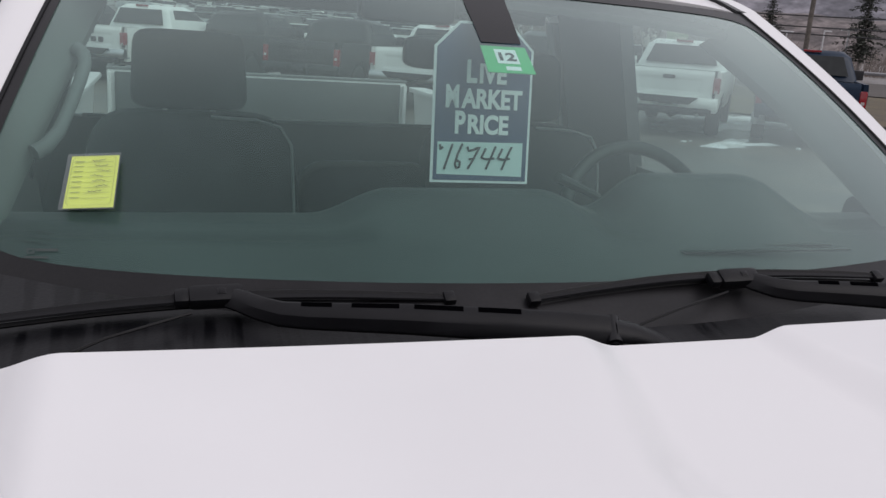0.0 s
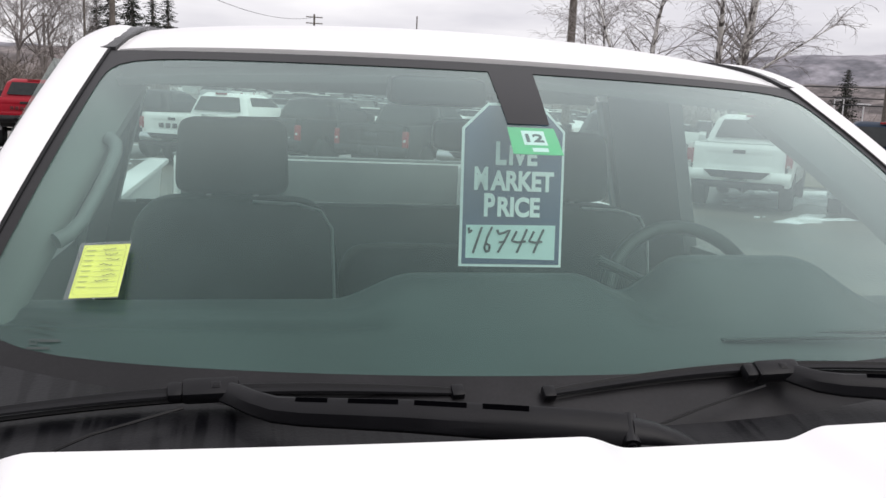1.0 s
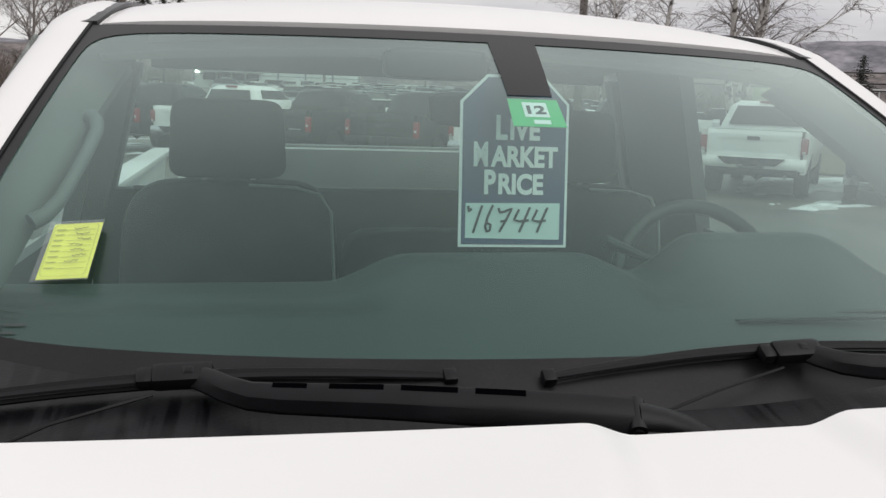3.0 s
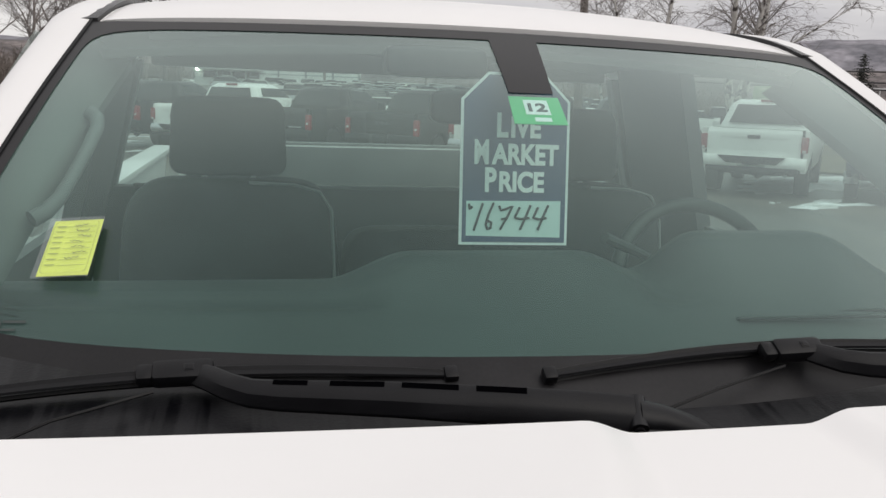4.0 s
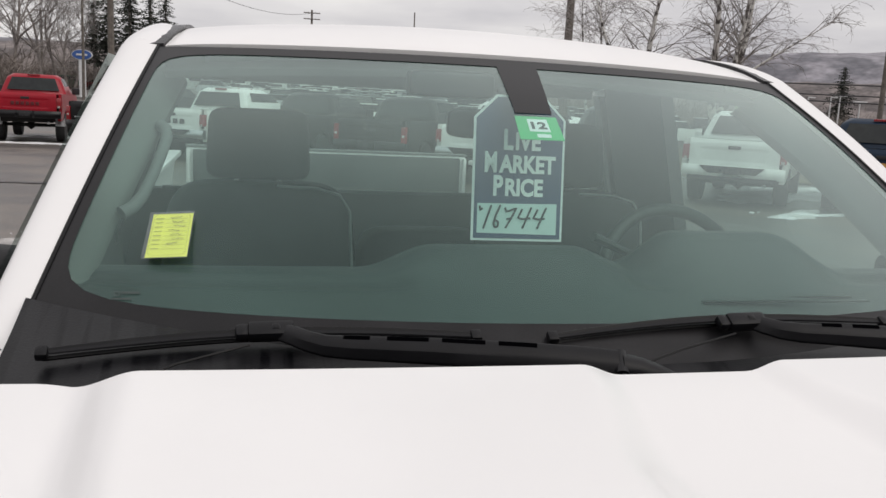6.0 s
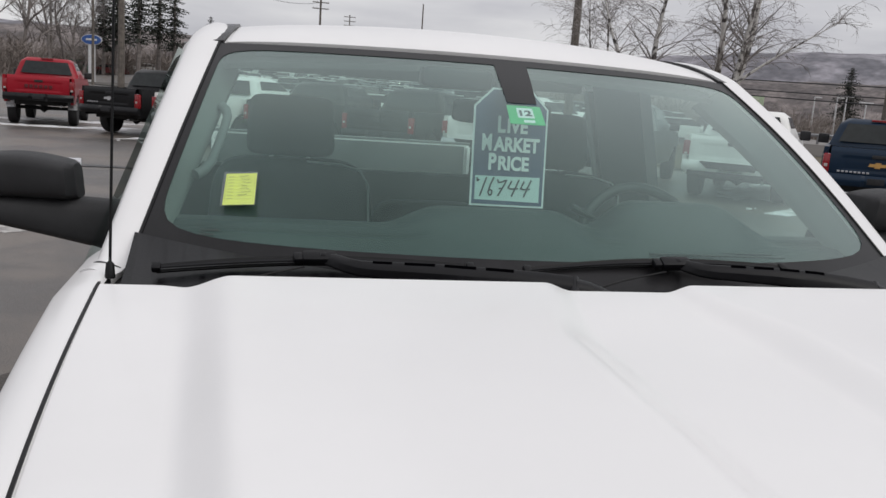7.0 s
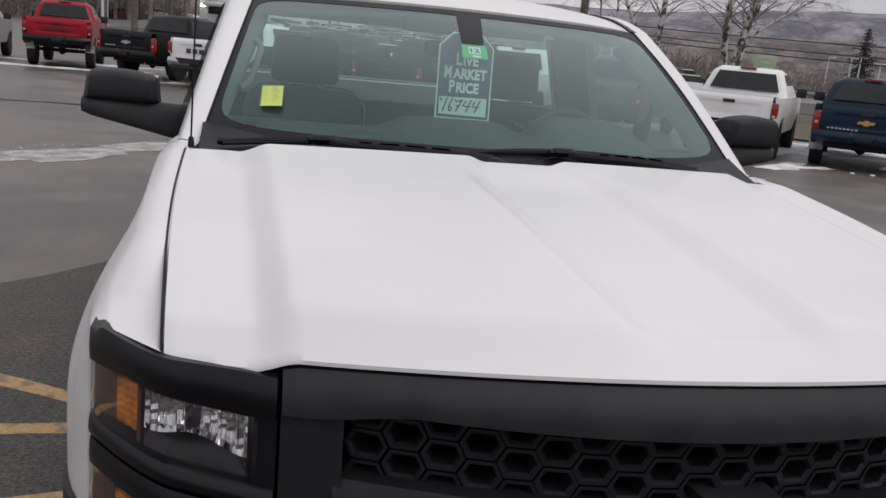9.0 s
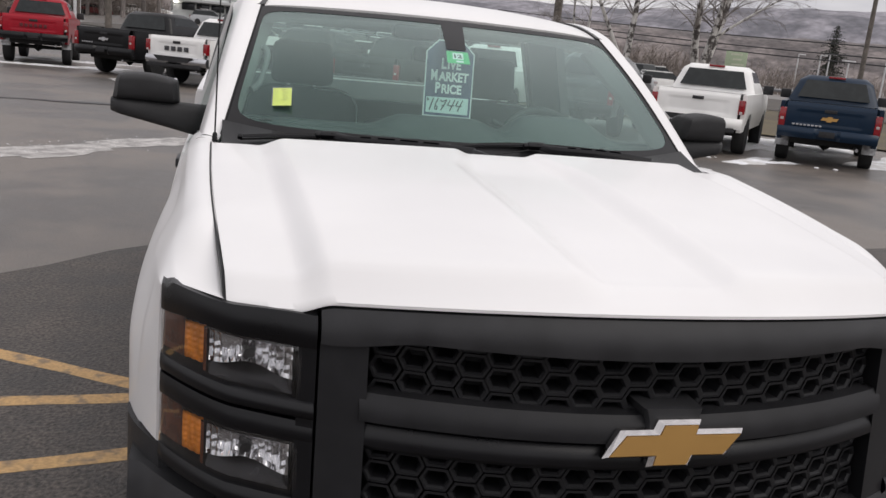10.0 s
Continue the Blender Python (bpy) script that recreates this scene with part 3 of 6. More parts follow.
    for k in range(15):
        t = k / 14
        end = min(1.0, 8.0 * min(t, 1 - t) + 0.45) ** 0.6
        outer = 1.224 if s < 0 else 1.202
        x0, x1 = lerp(outer, 0.996, t), lerp(outer - 0.026, 1.004, t)
        top = lerp(1.534, 1.524, t) + (0.0 if s < 0 else 0.016) + 0.012 * math.sin(math.pi * t)
        mid, hz = (1.440 + top) / 2, (top - 1.440) / 2 * lerp(0.82, 1, end)
        rings.append([(s * lerp(x0, x1, 0.5 + 0.5 * math.sin(a)), -0.245 + 0.085 * end * sq(math.cos(a), 0.6) - 0.018 * math.sin(a), mid + hz * sq(math.sin(a), 0.5)) for a in [2 * math.pi * i / 24 for i in range(24)]])
    part("mirror_head", Shape().loft(rings), MIRRORSHELL, mir, "", 50)
    rings = []
    for k in range(11):
        t = k / 10
        end = min(1.0, 5 * t + 0.45) ** 0.7
        top, low = lerp(1.452, 1.440, t), lerp(1.396, 1.320, t ** 1.05)
        mid, hz = (top + low) / 2, (top - low) / 2 * lerp(0.7, 1, end)
        rings.append([(s * lerp(1.226 if s < 0 else 1.204, 0.905, t), -0.240 + lerp(0.080, 0.050, t) * end * sq(math.cos(a), 0.6), mid + hz * sq(math.sin(a), 0.55)) for a in [2 * math.pi * i / 20 for i in range(20)]])
    part("mirror_arm", Shape().loft(rings), MIRRORSHELL, mir, "", 50)
    part("mirror_glass", Shape().block((s * 1.11, -0.155, 1.468), (0.20, 0.008, 0.11), 0.003), CHROME, mir)

    # wheels
    for wy in (-1.16, 2.36):
        wheel = thing("wheel", "", "")
        wheel.parent = truck
        mw = Matrix.Translation((s * 0.86, wy, 0.40))
        part("tyre", Shape().turned([(0.25, -0.12), (0.385, -0.125), (0.40, -0.09), (0.40, 0.09), (0.385, 0.125), (0.25, 0.12)], 36, mw), TYRE, wheel)
        part("rim", Shape().turned([(0.0, -0.05), (0.06, -0.05), (0.12, -0.03), (0.2, -0.06), (0.255, -0.1), (0.255, 0.1), (0.2, 0.06), (0.12, 0.03), (0.06, 0.09), (0.0, 0.09)], 28, mw), STEEL, wheel)


# roof, headliner
def roof_at(u, v):
    a = 2 * u - 1
    x0, y0, z0 = glass_at(a * 0.96, 1.0)
    y = lerp(y0 + 0.012, 1.22, v ** 1.5)
    rise = 0.095 * (1 - math.exp(-(y - y0) / 0.16)) - 0.03 * max(0, (y - 0.6) / 0.6) ** 2
    return (a * (0.699 - draw_in(y)), y, z0 + 0.004 + rise * (1 - 0.22 * a * a) - 0.006 * a ** 8)


part("roof", Shape().sheet(roof_at, 40, 32, (0, 0.004, -0.012)), WHITE, truck, "", 60)
part("headliner", Shape().sheet(lambda u, v: (lambda p: (p[0] * 1.06, p[1] + 0.02, p[2] - 0.036 - 0.02 * abs(2 * u - 1)))(roof_at(u, v)), 16, 12, (0, 0, -0.015)), LINER, truck, "grey cloth headliner")
# rear wall of the cab with its window
back = Shape()
for z0, z1, x0, x1 in ((0.6, 1.405, -0.93, 0.93), (1.775, 1.90, -0.74, 0.74)):
    back.block((0, 1.19, (z0 + z1) / 2), (x1 - x0, 0.06, z1 - z0), 0.01)
for s in (-1, 1):
    back.add(*(lambda b: (b.v, b.f))(Shape().sheet(lambda u, v: (s * (lerp(0.855, 0.765, v) + lerp(0.10, 0.09, v) * u), 1.16, lerp(1.40, 1.79, v)), 2, 6, (0, 0.06, 0))))
part("cab_back", back, TRIM, truck, "grey rear wall of the cab")
rw = part("rear_window", Shape().sheet(lambda u, v: (lerp(-1, 1, u) * lerp(0.865, 0.775, v), 1.195, lerp(1.40, 1.78, v)), 6, 4), SIDEGLASS, truck)
rw.visible_shadow = False
part("window_seal", Shape().block((0, 1.155, 1.408), (1.6, 0.014, 0.012), 0.003), PIPING, truck)
# cargo box floor, front wall and tailgate
part("box_floor", Shape().block((0, 2.35, 0.80), (1.75, 2.1, 0.05), 0.005), SATIN, truck, "black-lined cargo floor")
part("box_front", Shape().block((0, 1.32, 1.06), (1.78, 0.05, 0.54), 0.008), WHITE, truck)
gate = part("tailgate", Shape().block((0, 3.40, 1.118), (1.70, 0.07, 0.60), 0.015), WHITE, truck)
# inner face of the white gate, with its shade put into a dark grey
part("tailgate_inner", Shape().block((0, 3.355, 1.128), (1.62, 0.02, 0.550), 0.006), mat("shaded_gate_steel", (0.085, 0.092, 0.092), 0.5, var=0.15), gate, "inner face of the gate, its shade painted grey")
for s in (-1, 1):
    part("gate_edge", Shape().block((s * 0.838, 3.35, 1.12), (0.02, 0.03, 0.56), 0.004), WHITE, gate, "white edge of the gate")
part("tailgate_cap", Shape().block((0, 3.40, 1.420), (1.71, 0.078, 0.014), 0.004), TRIM, gate, "grey cap along the gate")
part("rear_bumper", Shape().block((0, 3.50, 0.66), (1.9, 0.16, 0.2), 0.04), PLASTIC, truck)
part("chassis", Shape().block((0, 0.9, 0.52), (1.5, 4.6, 0.14), 0.03), SATIN, truck)
part("firewall", Shape().block((0, -1.0, 0.86), (1.62, 0.04, 0.9), 0.01), SATIN, truck)


# nose: trim, grille, lamps, bumper
def face(x0, x1, top, bottom, off, depth, nu=24, nv=6, belly=0.0, lean=0.0):
    """A panel on the truck's front between two heights, which are functions of x."""
    def fn(u, v):
        x = lerp(x0, x1, u)
        p = front(x, lerp(top(abs(x)), bottom(abs(x)), v), off)
        return (p[0], p[1] - belly * math.sin(math.pi * v) + lean * (1 - v), p[2])
    return Shape().sheet(fn, nu, nv, (0, depth, 0))


def hood_lip(x):
    return hood_at(min(1.0, x / 0.815), 1.0)[2] - 0.006


grille = thing("grille", "", "")
grille.parent = truck
part("grille_backing", face(-0.63, 0.63, lambda x: 1.20, lambda x: 0.80, 0.10, 0.02), MESHBLACK, grille)
part("top_bar", face(-0.645, 0.645, lambda x: hood_lip(x) - 0.006, lambda x: 1.203 - 0.026 * smooth(0.45, 0.64, x), -0.010, 0.10, 60, 10, 0.008, 0.014), PLASTIC, grille, "matt black upper grille bar", 50)
part("upper_rail", face(-0.572, 0.572, lambda x: 1.094, lambda x: 1.044, -0.006, 0.08, 60, 8, 0.006, 0.014), RAILBLACK, grille, "", 50)
part("rail_groove", face(-0.572, 0.572, lambda x: 1.046, lambda x: 1.030, 0.020, 0.05, 60, 2), MESHBLACK, grille)
part("lower_rail", face(-0.572, 0.572, lambda x: 1.032, lambda x: 0.996, 0.002, 0.08, 60, 6, 0.005, 0.010), SATIN, grille, "", 50)
part("lower_ledge", face(-0.60, 0.60, lambda x: 0.995, lambda x: 0.980, 0.022, 0.06, 40, 4, 0.004), SATIN, grille)
for s in (-1, 1):
    part("grille_cheek", face(s * 0.645, s * 0.560, lambda x: 1.20, lambda x: 0.80, 0.001, 0.09, 6, 16, 0.0), GRILLEMESH, grille)
part("bottom_bar", face(-0.645, 0.645, lambda x: 0.84, lambda x: 0.79, 0.0, 0.08, 50, 4, 0.01), PLASTIC, grille)


def cell_shape(flat, slant, h, t, depth):
    """One six-sided ring of the grille mesh, centred on the origin in x and z."""
    out = [(-flat / 2 - slant, 0), (-flat / 2, h / 2), (flat / 2, h / 2), (flat / 2 + slant, 0), (flat / 2, -h / 2), (-flat / 2, -h / 2)]
    rings = []
    for g, y in ((-0.02, 0.0), (0.62, 0.0), (1.0, 0.005), (1.12, depth)):
        rings.append([(x - math.copysign(g * t * (1.1 if z == 0 else 0.6), x), y, z - (math.copysign(g * t, z) if z else 0)) for x, z in out])
    return Shape().loft(rings, False)


CELL_H, STEP = 0.046, 0.0525
cell_mesh = mesh_of("mesh_cell", cell_shape(0.040, 0.0125, CELL_H, 0.0085, 0.07), GRILLEMESH, 25)
for z_low, z_high in ((1.070, 1.205), (0.820, 0.990)):
    for k in range(-11, 12):
        x = k * STEP
        if abs(x) > 0.575:
            continue
        for r in range(5):
            z = z_low + 0.020 + r * CELL_H + (CELL_H / 2 if k % 2 else 0)
            if z > z_high:
                continue
            cell = new("mesh_cell", cell_mesh)
            cell.parent = grille
            cell.matrix_basis = Matrix.Translation(front(x, z, 0.036)) @ Matrix.Rotation(math.atan(0.758 * x), 4, "Z")

# badge: two crossed bars, gold in a chrome rim
badge = thing("badge", "", "")
badge.parent = truck


def cross_outline(k, g):
    w, h, a, cw, sl = 0.143, 0.027, 0.046, 0.044, 0.032
    pts = [(-w, -h), (-cw - 0.004, -h), (-cw - 0.008, -a), (cw - 0.008, -a), (cw, -h), (w - sl, -h), (w, h), (cw + 0.004, h), (cw + 0.008, a), (-cw + 0.008, a), (-cw, h), (-w + sl, h)]
    return [(x - math.copysign(g * 1.3, x), z - math.copysign(g, z)) for x, z in pts]


mb = Matrix.Translation((0, front(0, 1.052, -0.026)[1], 1.052)) @ Matrix.Rotation(radians(-4), 4, "X")
rim = Shape().loft([[mb @ Vector((x, y, z)) for x, z in cross_outline(1, g)] for g, y in ((0, 0.022), (0, 0.009), (0.0065, -0.001), (0.0085, 0.002))])
part("badge_rim", rim, BADGERIM, badge, "chrome rim of the badge", 20)
part("badge_face", Shape().prism(cross_outline(1, 0.008), 0.006, mb @ Matrix.Translation((0, -0.002, 0))), GOLD, badge, "gold face of the badge")
part("badge_mount", Shape().loft([[front(x * k, z, off) for x, z in ((-0.060, 1.114), (0.060, 1.114), (0.052, 1.090), (0.050, 1.018), (-0.050, 1.018), (-0.052, 1.090))] for k, off in ((1.06, 0.06), (1.0, -0.006), (0.94, -0.012))]), PLASTIC, badge, "", 25)

for s in (-1, 1):
    lamp = thing("headlight", "", "")
    lamp.parent = truck

    def lp(x0, x1, t, b, off, depth, nu=16, nv=6, belly=0.0):
        return face(s * x0, s * x1, t, b, off, depth, nu, nv, belly)

    part("headlight_housing", lp(0.655, 0.935, lambda x: 1.17, lambda x: 0.84, 0.080, 0.02), MESHBLACK, lamp)
    part("brow", lp(0.652, 0.944, lambda x: 1.218 + 0.008 * smooth(0.85, 0.70, x) - 0.012 * smooth(0.915, 0.944, x), lambda x: 1.163 - 0.010 * smooth(0.87, 0.944, x), -0.004, 0.09, 36, 6, 0.010), SATIN, lamp, "gloss black brow over the lamp", 50)
    part("middle_rib", lp(0.652, 0.944, lambda x: 1.058, lambda x: 1.026, 0.000, 0.09, 24, 6, 0.010), SATIN, lamp, "", 50)
    part("lower_rib", lp(0.652, 0.944, lambda x: 1.016, lambda x: 0.972, 0.008, 0.08, 24, 4, 0.008), SATIN, lamp, "", 50)
    part("under_rib", lp(0.652, 0.944, lambda x: 0.866, lambda x: 0.830, 0.000, 0.09, 24, 6, 0.010), SATIN, lamp, "", 50)
    part("inner_edge", lp(0.650, 0.682, lambda x: 1.215, lambda x: 0.835, 0.004, 0.08, 4, 12), SATIN, lamp)
    for zt, zb in ((1.150, 1.066), (0.960, 0.876)):
        # fluted bright metal above, smooth dark bowl below
        def flutes(u, v, zt=zt, zb=zb):
            x = lerp(0.845, 0.690, u)
            p = front(s * x, lerp(zt, lerp(zt, zb, 0.74 - 0.22 * math.sin(math.pi * u) ** 2), v), 0)
            dip = 0.020 * math.sin(math.pi * u) ** 0.6 * math.sin(math.pi * v) ** 0.5
            step = (0.0045 * math.sin(u * 75) + 0.0045 * math.sin(u * 31 + 1) + 0.0015 * math.sin(v * 21 + 9 * u)) * math.sin(math.pi * v) ** 0.4
            return (p[0], p[1] + 0.022 + dip + step, p[2])
        part("reflector", Shape().sheet(flutes, 110, 8, (0, 0.006, 0)), REFLECTOR, lamp, "fluted bright reflector", 15)

        def bowl(u, v, zt=zt, zb=zb):
            x = lerp(0.845, 0.690, u)
            top = lerp(zt, zb, 0.74 - 0.22 * math.sin(math.pi * u) ** 2)
            p = front(s * x, lerp(top, zb - 0.006, v), 0)
            return (p[0], p[1] + 0.022 + 0.045 * math.sin(math.pi * u) ** 0.6 * (1 - v) ** 0.7, p[2])
        part("lower_bowl", Shape().sheet(bowl, 30, 8, (0, 0.006, 0)), SMOKED, lamp, "smoked lower bowl", 40)
        part("lamp_cap", Shape().turned([(0.0, -0.02), (0.013, -0.02), (0.016, -0.006), (0.016, 0.03), (0.0, 0.03)], 16,
                                        Matrix.Translation(front(s * 0.768, lerp(zt, zb, 0.38), 0.050)) @ Matrix.Rotation(radians(90), 4, "Z")), SMOKED, lamp)
        def amber_at(u, v, zt=zt, zb=zb):
            p = front(s * lerp(0.852, 0.894, u), lerp(zt - 0.006 * u, zb + 0.010 - 0.004 * u, v), 0)
            return (p[0], p[1] + 0.022 - 0.005 * math.sin(math.pi * v) + 0.0022 * math.sin(u * 19) + 0.0012 * math.sin(v * 40), p[2])
        amber = part("amber_reflector", Shape().sheet(amber_at, 24, 26, (0, 0.012, 0)), AMBER, lamp, "amber side reflector")
        part("amber_rib", lp(0.850, 0.856, lambda x, zt=zt: zt, lambda x, zb=zb: zb, 0.012, 0.012, 2, 6), SMOKED_AMBER, amber)
        part("amber_wrap", lp(0.896, 0.941, lambda x, zt=zt: zt + 0.010, lambda x, zb=zb: zb + 0.004, 0.024, 0.02, 10, 6, 0.0), SMOKED_AMBER, lamp, "smoked amber side lamp")
        lens = part("lens", lp(0.676, 0.943, lambda x, zt=zt: zt + 0.014, lambda x, zb=zb: zb - 0.010, 0.006, 0.003, 24, 6, 0.006), LENS, lamp, "clear lamp lens")
        lens.visible_shadow = False
bumper = Shape()
bumper.sheet(lambda u, v: (lambda x, z: (x, bump_y(min(0.995, abs(x)) * 0.97) - 0.05 * math.sin(math.pi * min(1, v * 1.1)) ** 0.6 + 0.01, z))(lerp(-1.01, 1.01, u), lerp(0.79, 0.45, v)), 70, 14, (0, 0.10, 0))
part("front_bumper", bumper, PLASTIC, truck, "matt black plastic front bumper", 50)
for s in (-1, 1):
    part("bumper_corner", Shape().sheet(lambda u, v: (s * lerp(0.945, 1.03, math.sin(math.pi / 2 * u)), lerp(-1.745, -1.52, u), lerp(0.845, 0.50, v)), 8, 10, (-s * 0.03, 0, 0)), PLASTIC, truck)

# whip aerial at the foot of the pillar
aer = part("antenna", Shape().tube([(-0.862, -0.752, 1.375), (-0.862, -0.752, 1.40), (-0.862, -0.752, 1.405), (-0.853, -0.75, 2.2)], [0.009, 0.007, 0.0026, 0.0018], 8), RUBBER, truck, "thin black whip antenna")

# wipers
up_dir = Vector((0, -0.52, 0.85)).normalized()
for tip, end, joint, line in (
        ((-0.786, -0.754, 1.394), (-0.222, -0.752, 1.407), (-0.512, -0.742, 1.417), ((-0.476, -0.758, 1.416), (-0.458, -0.776, 1.413), (-0.436, -0.792, 1.411), (-0.407, -0.802, 1.411), (-0.298, -0.828, 1.412), (-0.190, -0.856, 1.411), (-0.120, -0.872, 1.409), (-0.066, -0.884, 1.407))),
        ((-0.114, -0.769, 1.408), (0.432, -0.770, 1.425), (0.186, -0.766, 1.429), ((0.218, -0.780, 1.427), (0.236, -0.796, 1.424), (0.262, -0.808, 1.423), (0.297, -0.820, 1.424), (0.370, -0.845, 1.425), (0.440, -0.866, 1.423), (0.500, -0.880, 1.418), (0.555, -0.892, 1.412)))):
    wiper = thing("wiper", "", "")
    wiper.parent = truck
    tip, end, j = Vector(tip), Vector(end), Vector(joint)
    line = [j + (end - tip).normalized() * 0.018] + [Vector(q) for q in line]

    def blade_at(t, h):
        return tip.lerp(end, t) + Vector((0, 0.018, 0.010)) * math.sin(math.pi * t) + up_dir * h

    # spoiler blade: a thin crest above a rubber foot
    rings = []
    for k in range(33):
        t = k / 32
        q, w = blade_at(t, 0.003), 0.62 + 0.38 * math.sin(math.pi * t) ** 0.5
        rings.append([q + Vector((0, y, z)) * w for y, z in ((0.007, 0.002), (0.003, 0.0070), (0.001, 0.0075), (-0.001, 0.0035), (-0.0065, 0.0005), (-0.0068, -0.0025), (-0.003, -0.0035), (0.006, -0.003))])
    part("wiper_blade", Shape().loft(rings), WIPERBLACK, wiper, "", 30)
    part("wiper_rubber", Shape().tube([blade_at(k / 24, -0.007) + Vector((0, -0.002, 0)) for k in range(25)], 0.0035, 5), RUBBER, wiper)
    along = (end - tip).normalized()
    across = up_dir.cross(along).normalized()
    frame3 = Matrix((along, across, along.cross(across))).transposed()
    for q in (tip, end):
        part("blade_cap", Shape().block(q + up_dir * 0.003, (0.016, 0.018, 0.013), 0.004, frame3), WIPERBLACK, wiper)
    part("wiper_joint", Shape().block(j + along * 0.008, (0.062, 0.026, 0.019), 0.006, frame3), WIPERBLACK, wiper)
    part("joint_nose", Shape().block(j - along * 0.030, (0.018, 0.022, 0.015), 0.006, frame3), WIPERBLACK, wiper)
    part("joint_latch", Shape().block(j + up_dir * 0.0096 + along * 0.014, (0.010, 0.009, 0.0014), 0.0005, frame3), SATIN, wiper)
    latch = part("latch_face", Shape().block(j + up_dir * 0.0104 + along * 0.014, (0.0075, 0.0065, 0.0010), 0.0004, frame3), WIPERBLACK, wiper)
    # hollow pressed arm: broad top with a raised rear edge and a deep front flank
    p, rings, axes = line[-1], [], []
    n = len(line)
    for i, q in enumerate(line):
        dd = (line[min(i + 1, n - 1)] - line[max(i - 1, 0)]).normalized()
        sd = dd.cross(up_dir).normalized()
        nor = sd.cross(dd)
        hw = (0.010, 0.011, 0.011, 0.0115, 0.0125, 0.0145, 0.0160, 0.0170, 0.0165)[i]
        hh = (0.007, 0.008, 0.009, 0.0095, 0.010, 0.011, 0.0115, 0.0115, 0.010)[i]
        axes.append((q, dd, sd, nor, hw, hh))
        rings.append([q + sd * hw * cx + nor * hh * cz for cx, cz in ((-1.0, -0.8), (1.05, -1.0), (1.10, -0.55), (0.55, 0.55), (0.20, 0.80), (-0.70, 1.0), (-0.95, 0.9), (-1.05, 0.4))])
    arm_ob = part("wiper_arm", Shape().loft(rings), WIPERBLACK, wiper, "", 28)

    def on_arm(t):
        """Place and axes along the straight of the arm, from its elbow (0) to its hinge (1)."""
        k = 3.6 + t * (n - 1 - 3.6)
        a, b = axes[int(k)], axes[min(int(k) + 1, n - 1)]
        f = k - int(k)
        return a[0].lerp(b[0], f), a[1].lerp(b[1], f), a[2].lerp(b[2], f), a[3].lerp(b[3], f), lerp(a[4], b[4], f), lerp(a[5], b[5], f)

    for t0, t1 in ((0.03, 0.145), (0.19, 0.30), (0.335, 0.45), (0.485, 0.61)):
        slot = []
        for k in range(5):
            q, dd, sd, nor, hw, hh = on_arm(lerp(t0, t1, k / 4))
            slot.append([q + sd * hw * cx + nor * (hh * 0.93 + cz) for cx, cz in ((-0.82, -0.001), (-0.82, 0.0014), (-0.42, 0.0006), (-0.42, -0.003))])
        part("arm_slot", Shape().loft(slot), SLOTBLACK, arm_ob)
    q, d, side, nor, hw, hh = axes[-1]
    part("wiper_hinge", Shape().tube([q - side * 0.018 + d * 0.004, q + side * 0.018 + d * 0.004 - nor * 0.002], 0.0095, 14), SATIN, wiper)
    part("hinge_pin", Shape().tube([q + side * 0.018 + d * 0.004 - nor * 0.002, q + side * 0.021 + d * 0.004 - nor * 0.002], 0.005, 10), WIPERBLACK, wiper)
    part("wiper_pivot", Shape().loft([[q + d * (0.006 + 0.085 * t) - nor * (0.026 * t * t) + side * ((0.017 - 0.007 * t) * math.cos(a)) + nor * ((0.010 - 0.006 * t) * math.sin(a)) for a in [2 * math.pi * i / 12 for i in range(12)]] for t in (0, 0.3, 0.6, 0.85, 1)]), WIPERBLACK, wiper)
    part("washer_hose", Shape().tube([tip + Vector((0.10, -0.06, -0.025)), tip.lerp(j, 0.6) + Vector((0, -0.05, -0.016)), j + Vector((-0.02, -0.02, -0.012))], 0.0018, 5), RUBBER, wiper)

# cabin: dashboard, wheel, seats
def dash_at(u, v):
    x = lerp(-0.83, 0.83, u)
    lip = smooth(0.78, 1.0, v)
    y = lerp(glass_at(x / 0.865 * 0.9, 0.0)[1] + 0.05, -0.30, min(1, v / 0.85)) + 0.03 * lip
    pod = smooth(0.16, 0.30, x) * smooth(0.68, 0.50, x)
    centre = smooth(-0.33, -0.19, x) * smooth(0.22, 0.08, x)
    z = lerp(1.325, 1.425, smooth(0.0, 0.6, v)) + smooth(0.45, 0.75, v) * (0.045 * centre + 0.078 * pod) - 0.010 * smooth(0.5, 0.55, v) * (1 - smooth(0.6, 0.66, v)) * (1 - centre - pod)
    return (x, y, z - 0.30 * lip ** 2)


dash = thing("dashboard", "", "")
dash.parent = truck
part("dash_top", Shape().sheet(dash_at, 90, 40, (0, 0, -0.01)), DASH, dash, "dark grey vinyl dashboard top", 60)
for k in range(3):
    part("dash_vent", Shape().block((0.42 - 0.01 * k, -0.55 + 0.035 * k, 1.408), (0.34, 0.012, 0.004), 0.0015), SATIN, dash)
wheel_m = Matrix.Translation((0.510, 0.015, 1.318)) @ Matrix.Rotation(radians(-24), 4, "X")
ring = [wheel_m @ Vector((0.193 * math.cos(2 * math.pi * k / 48), 0, 0.193 * math.sin(2 * math.pi * k / 48))) for k in range(49)]
sw = thing("steering_wheel", "", "")
sw.parent = truck
part("wheel_rim", Shape().tube(ring, 0.0165, 10, False), DASH, sw, "", 60)
